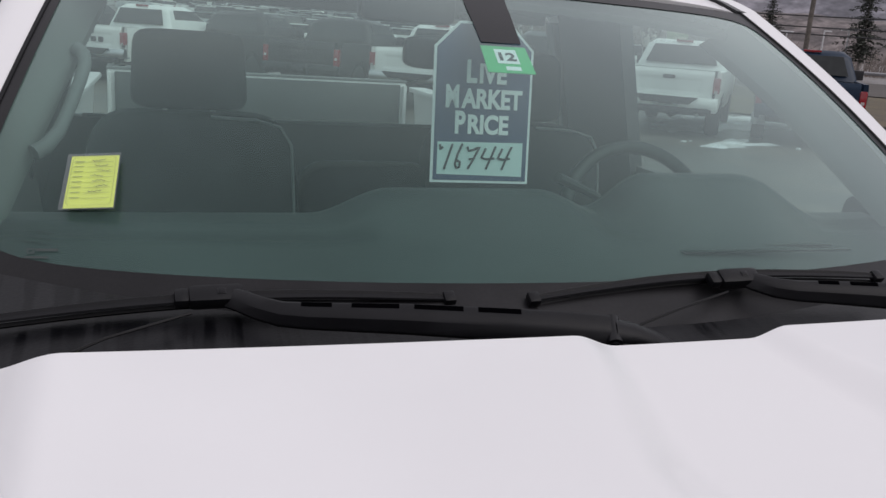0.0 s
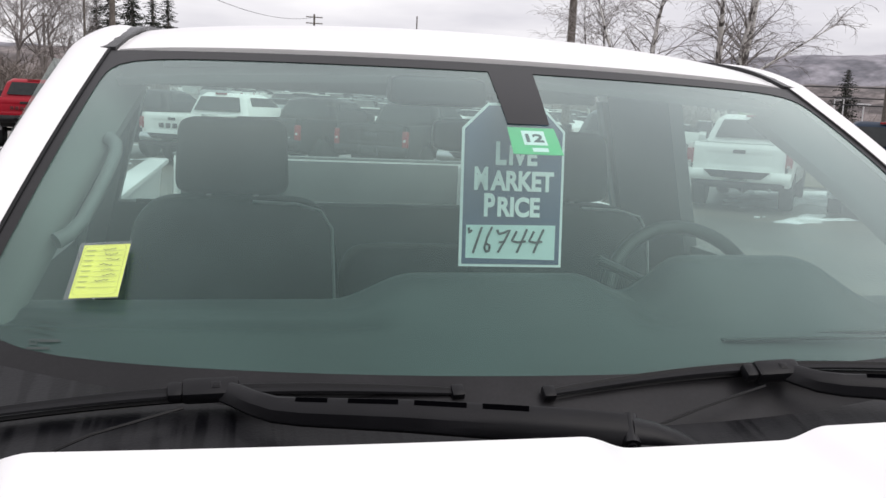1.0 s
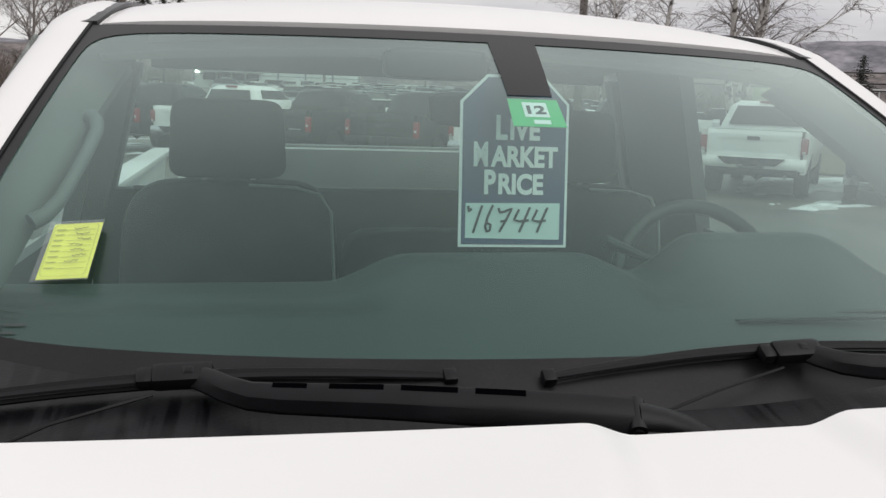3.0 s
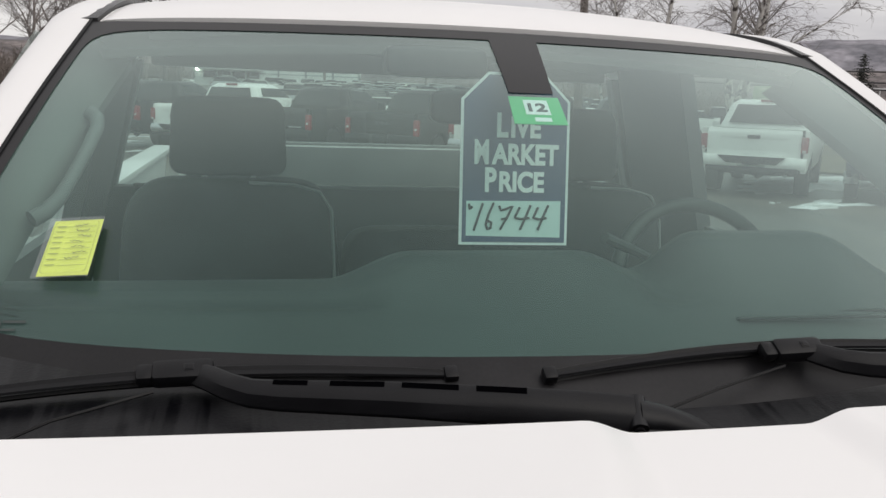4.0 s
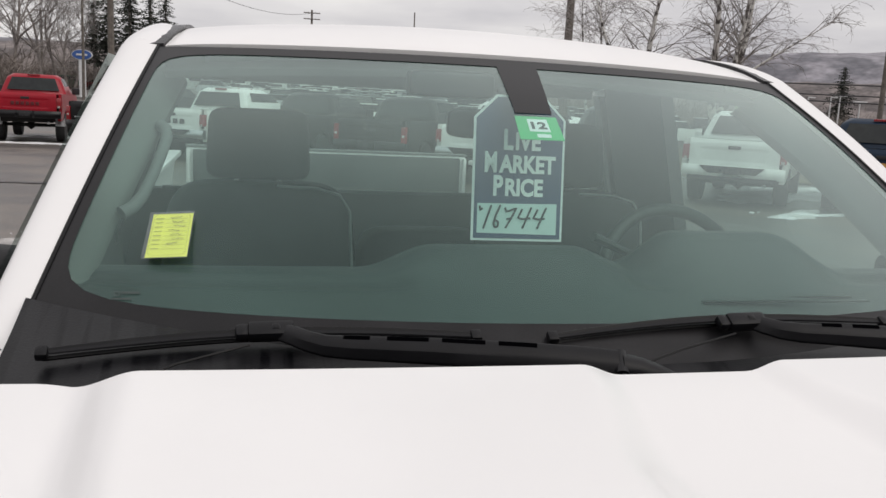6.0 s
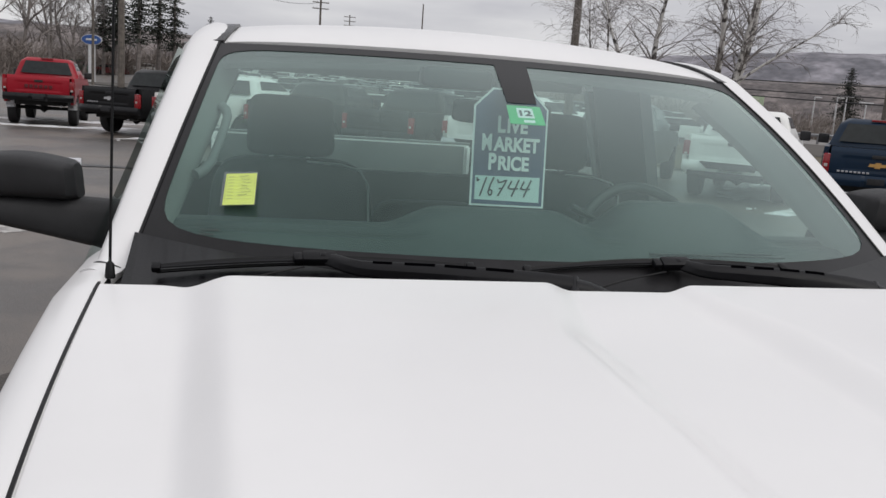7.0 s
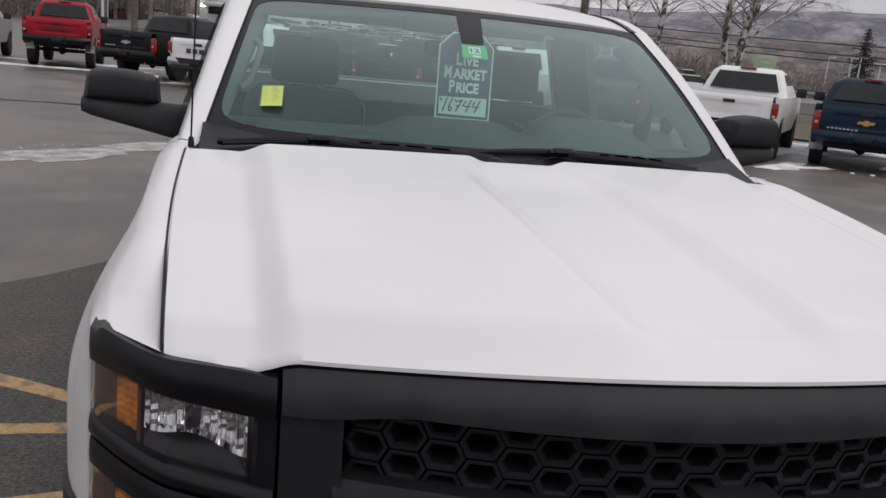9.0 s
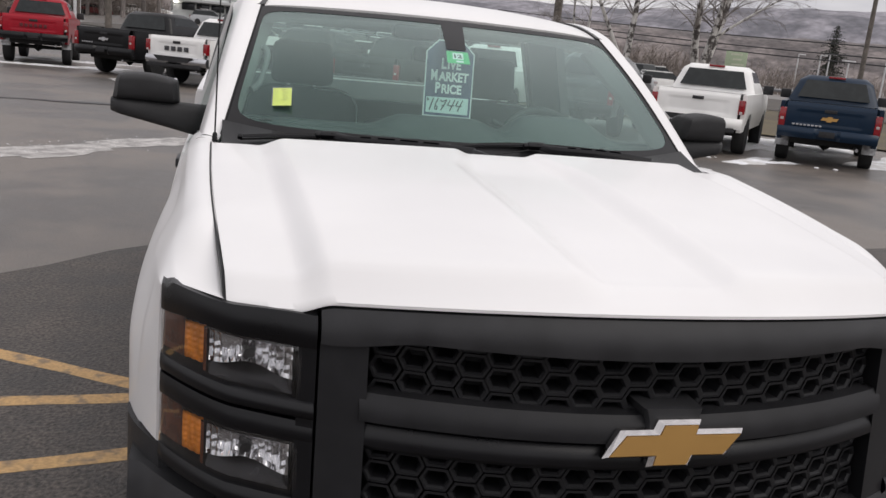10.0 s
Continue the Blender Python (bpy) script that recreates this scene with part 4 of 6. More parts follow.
part("wheel_hub", Shape().block(wheel_m @ Vector((0, -0.01, 0)), (0.17, 0.06, 0.15), 0.03, wheel_m.to_3x3()), DASH, sw)
for a in (200, 340):
    part("wheel_spoke", Shape().tube([wheel_m @ Vector((0.05 * math.cos(radians(a)), 0, 0.05 * math.sin(radians(a)))), wheel_m @ Vector((0.19 * math.cos(radians(a)), 0, 0.19 * math.sin(radians(a))))], 0.014, 8), DASH, sw)
part("column_stalk", Shape().tube([(0.36, -0.05, 1.40), (0.235, -0.09, 1.45)], [0.008, 0.012], 8), DASH, sw)


def pillow(cx, cy, cz, w, d, h, p=5.0, lean=0.0, narrow=0.0):
    """A padded block with soft edges; narrow draws its top in."""
    def fn(u, v):
        a, b = 2 * math.pi * u, math.pi * (v - 0.5)
        cl = lambda t: math.copysign(abs(t) ** (2 / p), t)
        x, y, z = cl(math.cos(b)) * cl(math.cos(a)), cl(math.cos(b)) * cl(math.sin(a)), cl(math.sin(b))
        return (cx + x * w / 2 * (1 - narrow * (z + 1) / 2), cy + y * d / 2 + lean * z * h / 2, cz + z * h / 2)
    return Shape().sheet(fn, 40, 24)


for s in (-1, 1):
    seat = thing("seat", "", "")
    seat.parent = truck
    cx = -0.495 if s < 0 else 0.395
    part("backrest", pillow(cx + 0.008, 0.56, 1.17, 0.58, 0.20, 0.64, 6, 0.12, 0.12), FABRIC, seat, "charcoal cloth backrest", 60)
    part("seat_cushion", pillow(cx, 0.22, 0.86, 0.53, 0.56, 0.2, 6), FABRIC, seat, "", 60)
    part("headrest", pillow(cx, 0.60, 1.595, 0.288, 0.12, 0.195, 7, 0.1, 0.06), FABRIC, seat, "charcoal cloth headrest", 60)
    for dx in (-0.06, 0.06):
        part("headrest_post", Shape().tube([(cx + dx, 0.61, 1.42), (cx + dx, 0.61, 1.53)], 0.007, 8), STEEL, seat)
    side = [(cx + 0.008 + e * 0.268 * (1 - 0.10 * max(0, (z - 0.85) / 0.64)), 0.475 + 0.12 * (z - 1.17), z) for e, z in ((1, 0.9), (1, 1.1), (1, 1.3), (1, 1.42))]
    part("piping", Shape().tube(side + [(cx + 0.222, 0.50, 1.466), (cx + 0.16, 0.51, 1.482), (cx + 0.05, 0.51, 1.486)], 0.004, 5), PIPING, seat)
part("centre_seat", pillow(0, 0.60, 1.10, 0.42, 0.16, 0.52, 6, 0.1), FABRIC, truck, "folded centre backrest", 60)
# rear-view mirror on its stem
rv = thing("rearview_mirror", "", "")
rv.parent = truck
part("mirror_shell", pillow(0.005, -0.125, 1.692, 0.265, 0.035, 0.062, 6), SATIN, rv, "", 60)
part("mirror_stem", Shape().tube([(0.01, -0.12, 1.70), (0.0, -0.13, 1.735), (-0.005, -0.115, 1.768)], [0.009, 0.011, 0.016], 8), SATIN, rv)
part("mirror_housing", pillow(-0.105, -0.045, 1.772, 0.19, 0.07, 0.058, 6), SATIN, rv, "black sensor housing above the mirror", 60)
for s in (-1, 1):
    part("sun_visor", Shape().sheet(lambda u, v: (s * lerp(0.14, 0.62, u), lerp(0.06, 0.22, v), 1.822 - 0.006 * v - 0.02 * abs(u - 0.5)), 6, 4, (0, 0, -0.018)), LINER, truck)
    lin = part("pillar_lining", Shape().sheet(lambda u, v: (lambda p: (s * (p[0] - 0.004 - (lerp(0.042, 0.064, v) if s < 0 else lerp(0.016, 0.050, v)) * u), p[1] + 0.012 + (0.09 if s < 0 else 0.05) * u, p[2] - 0.014 - 0.048 * u))(glass_at(1.0, v)), 6, 16, (0, 0.03, -0.012)), LINING, truck, "pale pillar lining")
    if s < 0:
        hp = [Vector(glass_at(0.99 * s, t)) + Vector((-s * (0.054 + 0.026 * out), 0.085, -0.054)) for t, out in ((0.36, 0.0), (0.38, 0.55), (0.42, 0.9), (0.50, 1.0), (0.58, 1.0), (0.65, 0.9), (0.69, 0.55), (0.71, 0.0))]
        part("grab_handle", Shape().tube(hp, [0.013, 0.012, 0.011, 0.0105, 0.0105, 0.011, 0.012, 0.013], 12), TRIM, lin, "grey grab handle", 60)

# price card hanging behind the glass
card_m = Matrix.Translation((0.008, -0.222, 1.4595)) @ Matrix.Rotation(radians(-2), 4, "Z") @ Matrix.Rotation(radians(0.2), 4, "Y") @ Matrix.Rotation(radians(-6.5), 4, "X") @ Matrix.Diagonal((0.97, 1, 0.97, 1))
card = thing("price_card", "navy hanging price card with white lettering behind the windshield", "sign")


def card_outline(g):
    w, h, c = 0.100, 0.306, 0.048
    return [(-w + g, g), (w - g, g), (w - g, h - c - 0.4 * g), (w - c - 0.4 * g, h - g), (-w + c + 0.4 * g, h - g), (-w + g, h - c - 0.4 * g)]


def lay(d):
    return card_m @ Matrix.Translation((0, -d, 0))


part("card_board", Shape().prism(card_outline(0), 0.003, lay(0)), PAPER_WHITE, card, "white border of the card")
part("card_field", Shape().prism(card_outline(0.005), 0.0006, lay(0.0010)), PAPER_BLUE, card, "navy field")
part("price_panel", Shape().prism([(-0.088, 0.016), (0.086, 0.014), (0.086, 0.080), (-0.088, 0.078)], 0.0006, lay(0.0020)), PAPER_MINT, card, "pale panel with a handwritten price")
for text, x0, x1, z, h in (("L", -0.035, -0.014, 0.191, 0.044), ("IVE", -0.009, 0.046, 0.191, 0.038), ("M", -0.075, -0.049, 0.143, 0.044), ("ARKET", -0.044, 0.080, 0.143, 0.038), ("P", -0.055, -0.034, 0.094, 0.044), ("RICE", -0.029, 0.054, 0.094, 0.038)):
    part("lettering", Shape().lettering(text, (x0, x1, z, h), lay(0.0024), 0.0, 0.0040), PAPER_WHITE, card, "white capital letters")
def stroke(pts, r=0.0021):
    """A felt-pen stroke on the card through the given places."""
    fine = [Vector(pts[0])]
    for k in range(len(pts) - 1):
        a, b = Vector(pts[k]), Vector(pts[k + 1])
        fine += [a.lerp(b, q / 3) for q in (1, 2, 3)]
    return Shape().tube([lay(0.0030) @ Vector((p.x, 0, p.y)) for p in fine], r, 6)


for pts in (((-0.058, 0.074), (-0.066, 0.050), (-0.074, 0.025)),
            ((-0.038, 0.075), (-0.047, 0.055), (-0.052, 0.036), (-0.049, 0.028), (-0.043, 0.030), (-0.042, 0.040), (-0.050, 0.044)),
            ((-0.028, 0.070), (-0.025, 0.062), (-0.016, 0.064), (-0.003, 0.070), (-0.013, 0.050), (-0.026, 0.027)), ((-0.024, 0.046), (-0.012, 0.048)),
            ((0.010, 0.068), (0.001, 0.049), (0.012, 0.047), (0.028, 0.049)), ((0.030, 0.072), (0.021, 0.050), (0.011, 0.027)),
            ((0.044, 0.068), (0.035, 0.049), (0.046, 0.047), (0.060, 0.049)), ((0.063, 0.072), (0.053, 0.050), (0.044, 0.027)),
            ((-0.083, 0.073), (-0.082, 0.063), (-0.077, 0.068))):
    part("handwriting", stroke(pts), INK, card, "handwritten black figures")
part("card_hook", Shape().tube([card_m @ Vector((0.0, 0.006, 0.290)), card_m @ Vector((0.004, 0.02, 0.310)), (0.0, -0.10, 1.752)], 0.004, 6), STRAP, card)
# band of frit that runs down from the top border, with a dated sticker at its end
part("frit_band", Shape().sheet(lambda u, v: glass_at(lerp(lerp(-0.036, 0.064, u), lerp(-0.020, 0.105, u), v), lerp(0.733, 0.974, v), 0.0015), 4, 10), FRIT, pane, "black band on the glass")
st = thing("date_sticker", "bright green sticker with a black number twelve", "sticker")


def on_pane(u, v, d):
    """A place on the sticker, inside the glass; u and v from 0 to 1."""
    a = lerp(lerp(-0.049, 0.065, u), lerp(-0.037, 0.075, u), v)
    return Vector(glass_at(a, lerp(0.637, 0.730, v), -0.004 + d))


part("sticker_base", Shape().sheet(lambda u, v: on_pane(u, v, 0), 6, 6, (0, 0.001, -0.001)), PAPER_GREEN, st)
part("sticker_panel", Shape().sheet(lambda u, v: on_pane(lerp(0.26, 0.74, u), lerp(0.32, 0.86, v), 0.0008), 4, 4), PAPER_WHITE, st)
o, ex, ez = on_pane(0.5, 0.40, 0.0016), on_pane(1, 0.40, 0.0016) - on_pane(0, 0.40, 0.0016), on_pane(0.5, 0.9, 0.0016) - on_pane(0.5, 0.4, 0.0016)
ex.normalize(), ez.normalize()
ey = ez.cross(ex)
m12 = Matrix(((ex.x, ey.x, ez.x, o.x), (ex.y, ey.y, ez.y, o.y), (ex.z, ey.z, ez.z, o.z), (0, 0, 0, 1)))
part("sticker_number", Shape().lettering("12", (-0.015, 0.016, 0.002, 0.026), m12), INK, st)
part("sticker_bar", Shape().sheet(lambda u, v: on_pane(lerp(0.40, 0.72, u), lerp(0.08, 0.22, v), 0.0008), 4, 1), PAPER_WHITE, st)

# lime slip in a clear pouch, stuck inside the glass
slip = thing("paper_slip", "lime yellow paper slip with printed lines in a clear pouch", "paper note")


def slip_at(u, v, d):
    return Vector((-0.682, -0.571, 1.4844)) + Vector((0.0605, -0.0195, 0.0062)) * u + Vector((0.0054, 0.0886, 0.052)) * v + Vector((0.24, 0.48, -0.84)) * d


part("slip_paper", Shape().sheet(lambda u, v: slip_at(u, v, 0), 8, 8, (0, 0.001, -0.001)), PAPER_LIME, slip)
part("slip_pouch", Shape().sheet(lambda u, v: slip_at(lerp(-0.07, 1.05, u), lerp(-0.06, 1.02, v), -0.003), 8, 8), POUCH, slip, "clear plastic pouch").visible_shadow = False
PRINT = mat("faded_print", (0.40, 0.46, 0.07), 0.7)
part("slip_border", Shape().sheet(lambda u, v: slip_at(0.5 + rounded(u, lerp(0.455, 0.445, v), 0, 1, 16)[0], 0.03 + 0.94 * rounded(u, 0.4, 0.004 * v, 1 - 0.004 * v, 16)[1], -0.0016), 60, 1), PRINT, slip)
for k in range(8):
    z = 0.86 - 0.1 * k
    part("print_line", Shape().sheet(lambda u, v: slip_at(lerp(0.36 if k else 0.10, 0.90, u), lerp(z - 0.004, z + 0.004, v), -0.0015), 6, 1), PRINT, slip)
    part("print_word", Shape().sheet(lambda u, v: slip_at(lerp(0.10, 0.30, u), lerp(z + 0.006, z + 0.024, v), -0.0015), 6, 1), PRINT, slip)
    if k < 7:
        pts = [slip_at(0.46 + 0.06 * (k % 3) + 0.045 * q, z + 0.026 + 0.022 * (-1) ** q * (0.5 + 0.5 * math.sin(q * 2.3 + k)), -0.0018) for q in range(7)]
        part("handwriting", Shape().tube(pts, 0.0004, 4), INK, slip)
# small maker's mark etched in the lower corner
for k in range(3):
    part("glass_mark", Shape().sheet(lambda u, v: glass_at(lerp(-0.866 + 0.008 * k, -0.824, u), 0.139 + 0.010 * k + 0.0010 * v * (1 if math.sin(60 * u + k) > -0.4 else 0.1), 0.0012), 24, 1), FRIT, pane)


# other vehicles of the lot
PAINT = {n: mat(n + "_car_paint", c, 0.32, metal=m, var=0.08, scale=1.2, coat=0.1, rough_var=0.05, spec=0.25) for n, c, m in (
    ("red", (0.31, 0.006, 0.018), 0.0), ("black", (0.005, 0.005, 0.006), 0.0), ("ivory", (0.86, 0.855, 0.84), 0.0), ("blue", (0.004, 0.018, 0.042), 0.0),
    ("silver", (0.45, 0.46, 0.47), 0.6), ("grey", (0.11, 0.115, 0.12), 0.4), ("green", (0.03, 0.20, 0.10), 0.1), ("maroon", (0.14, 0.03, 0.03), 0.2))}
CARGLASS = mat("dark_car_glass", (0.020, 0.024, 0.025), 0.08, var=0.3, spec=0.35)
TAIL = mat("tail_lamp_red", (0.27, 0.004, 0.010), 0.15, var=0.2, coat=0.5)
TAILWHITE = mat("reverse_lamp", (0.45, 0.40, 0.39), 0.2)
ROUGHCHROME = mat("dull_chrome", (0.50, 0.50, 0.52), 0.30, metal=1.0, var=0.04)
UNDER = mat("underbody_black", (0.012, 0.012, 0.012), 0.8)
FLAP = mat("snowy_flap", (0.60, 0.61, 0.63), 0.8, second=(0.2, 0.2, 0.2), scale=8)


def wheel_of(parent, x, y, r=0.40, w=0.26):
    wheel = thing("wheel", "", "")
    wheel.parent = parent
    m = Matrix.Translation((x, y, r))
    part("tyre", Shape().turned([(r * 0.62, -w / 2), (r * 0.95, -w / 2), (r, -w * 0.36), (r, w * 0.36), (r * 0.95, w / 2), (r * 0.62, w / 2)], 24, m), TYRE, wheel)
    part("rim", Shape().turned([(0.0, -w * 0.42), (r * 0.3, -w * 0.40), (r * 0.45, -w * 0.25), (r * 0.63, -w * 0.46), (r * 0.63, w * 0.46), (r * 0.45, w * 0.25), (r * 0.3, w * 0.40), (0.0, w * 0.42)], 18, m), STEEL, wheel)


def pickup(label, paint, x, y, heading, lift=0.0, lamps="tall", bumper_chrome=False, word=None, cross=None, crew=True, flaps=False, third=True, body_bumper=False, group="parked pickups"):
    """A parked pickup with its tail middle at x, y; heading turns it clockwise from +y."""
    hx, hy = 4 * math.sin(radians(heading)), 4 * math.cos(radians(heading))
    rise = math.atan2(gz(x + hx, y + hy) - gz(x, y), 4)
    t = thing("parked_pickup", label, "truck", group, Matrix.Translation((x, y, gz(x, y))) @ Matrix.Rotation(radians(-heading), 4, "Z") @ Matrix.Rotation(rise, 4, "X"))
    p, L = PAINT[paint], lift
    bed, cab0, cab1, nose = 1.78, 1.86, 4.15 if crew else 3.5, 5.75 if crew else 5.2
    z0, rail, roof = 0.56 + L, 1.31 + L, 1.90 + L

    def flank(u, v, s):
        yy = lerp(0.05, nose - 0.05, u)
        top = rail - 0.03 * smooth(cab1, nose, yy) * 4
        z = lerp(top, z0 - 0.05, v)
        for wy in (1.18, nose - 1.0):
            if abs(yy - wy) < 0.50:
                z = max(z, 0.40 + L * 0.6 + math.sqrt(max(0.0, 0.50 ** 2 - (yy - wy) ** 2))) if v > 0.25 else z
        return (s * (0.965 + 0.045 * math.sin(math.pi * min(1.0, 0.2 + 0.8 * v)) - 0.08 * smooth(nose - 0.7, nose, yy)), yy, z)
    for s in (-1, 1):
        part("body_side", Shape().sheet(lambda u, v: flank(u, v, s), 64, 12, (-s * 0.09, 0, 0)), p, t, "", 45)
        part("side_window", Shape().sheet(lambda u, v: (s * (lerp(0.925, 0.765, v) + 0.012), lerp(cab0 + 0.35 + 0.1 * v, cab1 - 0.12 - 0.75 * v, u), lerp(rail + 0.03, roof - 0.10, v)), 6, 4, (-s * 0.01, 0, 0)), CARGLASS, t)
        lamp = part("tail_lamp", Shape().block((s * 0.925, -0.012, rail - (0.33 if lamps == "tall" else 0.26)), (0.135, 0.14, 0.40 if lamps == "tall" else 0.30), 0.03), TAIL, t, "red tail lamp")
        part("reverse_lamp", Shape().block((s * 0.925, -0.075, rail - (0.36 if lamps == "tall" else 0.38)), (0.07, 0.02, 0.06), 0.01), TAILWHITE, lamp)
        mir = part("door_mirror", Shape().block((s * 1.10, cab1 - 0.55, rail + 0.10), (0.24, 0.10, 0.22), 0.035), PLASTIC, t)
        for wy in (1.18, nose - 1.0):
            wheel_of(t, s * 0.86, wy, 0.40 + L * 0.35)
        if flaps:
            part("mud_flap", Shape().block((s * 0.88, 0.72, 0.45 + L), (0.28, 0.02, 0.24), 0.005), FLAP, t, "snow-caked mud flap")
    # cab
    rings = []
    for k in range(9):
        v = k / 8
        hw, r0, r1 = lerp(0.955, 0.74, v ** 1.1), lerp(cab0, cab0 + 0.20, v), lerp(cab1 + 0.10, cab1 - 0.85, v)
        z = lerp(rail - 0.02, roof - 0.04, v)
        if k == 8:
            hw, r0, r1, z = hw - 0.12, r0 + 0.12, r1 - 0.15, roof
        c = 0.10
        rings.append([(-hw, r0 + c, z), (-hw + c, r0, z), (0, r0 - 0.03, z), (hw - c, r0, z), (hw, r0 + c, z), (hw, (r0 + r1) / 2, z), (hw, r1 - c, z), (hw - c, r1, z), (0, r1 + 0.06, z), (-hw + c, r1, z), (-hw, r1 - c, z), (-hw, (r0 + r1) / 2, z)])
    part("cab", Shape().loft(rings), p, t, "", 40)
    part("rear_window", Shape().sheet(lambda u, v: (lerp(-1, 1, u) * lerp(0.76, 0.62, v), lerp(cab0 + 0.015, cab0 + 0.165, v) - 0.045 + 0.02 * (2 * u - 1) ** 2, lerp(rail + 0.09, roof - 0.11, v)), 8, 4, (0, 0.02, 0)), CARGLASS, t)
    if third:
        part("high_brake_lamp", Shape().block((0, cab0 + 0.20, roof - 0.025), (0.36, 0.05, 0.05), 0.012), TAIL, t)
    part("bonnet", Shape().sheet(lambda u, v: (lerp(-0.90, 0.90, u), lerp(cab1 - 0.02, nose, v), rail - 0.02 - 0.10 * v - 0.04 * (2 * u - 1) ** 2 - 0.10 * smooth(0.85, 1, v)), 10, 10, (0, 0, -0.03)), p, t)
    part("nose", Shape().block((0, nose - 0.02, rail - 0.42), (1.78, 0.12, 0.62), 0.05), PLASTIC, t)
    # tail
    gate = part("tailgate", Shape().sheet(lambda u, v: (lerp(-0.86, 0.86, u), -0.035 * smooth(1.0, 0.86, v) - 0.02 * math.sin(math.pi * v) + (0.014 if 0.12 < u < 0.88 and 0.25 < v < 0.72 else 0.0), lerp(rail - 0.58, rail + 0.01, v)), 34, 22, (0, 0.06, 0)), p, t, "", 30)
    part("tailgate_handle", Shape().block((0, -0.045, rail - 0.14), (0.24, 0.03, 0.07), 0.012), PLASTIC, gate)
    if cross:
        outline = [(-0.17, -0.03), (-0.05, -0.03), (-0.055, -0.055), (0.04, -0.055), (0.05, -0.03), (0.14, -0.03), (0.17, 0.03), (0.05, 0.03), (0.055, 0.055), (-0.04, 0.055), (-0.05, 0.03), (-0.14, 0.03)]
        part("badge", Shape().prism(outline, 0.02, Matrix.Translation((0, -0.065, rail - 0.30))), cross, gate)
    if word:
        for k in range(word[0]):
            part("badge_bar", Shape().block((word[3] + (k - (word[0] - 1) / 2) * word[1] * 1.5, -0.055, rail - word[4]), (word[1], 0.02, word[2]), 0.004), word[5], gate)
    part("rear_bumper", Shape().sheet(lambda u, v: (lerp(-0.98, 0.98, u), -0.16 - 0.05 * math.sin(math.pi * v) + 0.10 * (2 * u - 1) ** 6 + (0.06 if abs(u - 0.5) < 0.12 else 0), lerp(0.80 + L, 0.58 + L, v)), 30, 6, (0, 0.20, 0)), ROUGHCHROME if bumper_chrome else (p if body_bumper else SATIN), t, "chrome rear bumper" if bumper_chrome else "")
    if (body_bumper and paint != "blue") or bumper_chrome:
        part("bumper_step", Shape().loft([[(x, y, z + L) for x, z in ((-0.62, 0.80), (0.62, 0.80), (0.46, 0.66), (-0.46, 0.66))] for y in (-0.235, -0.17)]), PLASTIC, t, "dark bumper step pad")
        part("bumper_valance", Shape().block((0, -0.14, 0.55 + L), (1.7, 0.10, 0.10), 0.02), PLASTIC, t, "black lower valance")
    part("plate", Shape().block((0, -0.215, 0.70 + L), (0.30, 0.012, 0.12), 0.003), PLASTIC if not bumper_chrome else SATIN, t)
    part("cargo_floor", Shape().block((0, 0.95, 0.86 + L), (1.8, 1.75, 0.05)), UNDER, t)
    part("chassis", Shape().block((0, nose / 2, 0.52 + L), (1.45, nose - 0.6, 0.16), 0.03), UNDER, t)
    part("axle", Shape().tube([(-0.8, 1.18, 0.42 + L * 0.5), (-0.12, 1.18, 0.42 + L * 0.5), (0, 1.18, 0.42 + L * 0.5), (0.12, 1.18, 0.42 + L * 0.5), (0.8, 1.18, 0.42 + L * 0.5)], [0.05, 0.06, 0.15, 0.06, 0.05], 10), UNDER, t)
    part("exhaust", Shape().tube([(0.55, 0.9, 0.46 + L), (0.62, -0.02, 0.44 + L)], 0.035, 10), STEEL, t)
    return t


DARKWORD = mat("badge_grey", (0.05, 0.05, 0.055), 0.4)
SILVERWORD = mat("badge_silver", (0.6, 0.6, 0.62), 0.3, metal=0.8)
DARKRED = mat("badge_dark_red", (0.10, 0.008, 0.012), 0.5)
pickup("red lifted crew-cab pickup parked on wet asphalt", "red", -6.75, 26.0, -5, 0.17, "short", word=(6, 0.09, 0.10, 0.0, 0.30, DARKRED), flaps=True)
pickup("glossy black crew-cab pickup parked beside a red one", "black", -4.37, 23.6, 30, 0.02, cross=SILVERWORD, word=(5, 0.05, 0.03, -0.55, 0.42, SILVERWORD), third=False)
pickup("ivory white crew-cab pickup with chrome rear bumper", "ivory", -2.20, 21.2, 34, 0.0, "short", True, word=(4, 0.14, 0.12, 0.0, 0.31, DARKWORD))
pickup("black pickup parked in the slanted row", "black", 0.15, 20.9, 36, 0.0, cross=DARKWORD, word=(5, 0.05, 0.03, 0.55, 0.46, SILVERWORD), third=False)
pickup("charcoal black pickup with silver tail badges", "black", 2.58, 19.0, 36, 0.0, word=(3, 0.08, 0.07, 0.0, 0.24, DARKWORD), third=False)
pickup("white pickup parked behind the price card", "ivory", 4.75, 17.1, 36, 0.0, "short", True)
pickup("dark grey pickup parked beside a white one", "grey", 6.85, 15.2, 36, 0.0)
pickup("white crew-cab pickup with a painted rear bumper", "ivory", 9.00, 13.3, 39, 0.02, "short", body_bumper=True)
pickup("dark blue pickup with gold and silver tail badges", "blue", 11.35, 12.0, 38, 0.0, cross=GOLD, word=(8, 0.05, 0.035, -0.42, 0.46, SILVERWORD), flaps=True, body_bumper=True)
pickup("silver pickup parked at the end of the row", "silver", -9.95, 26.2, -5, 0.0)

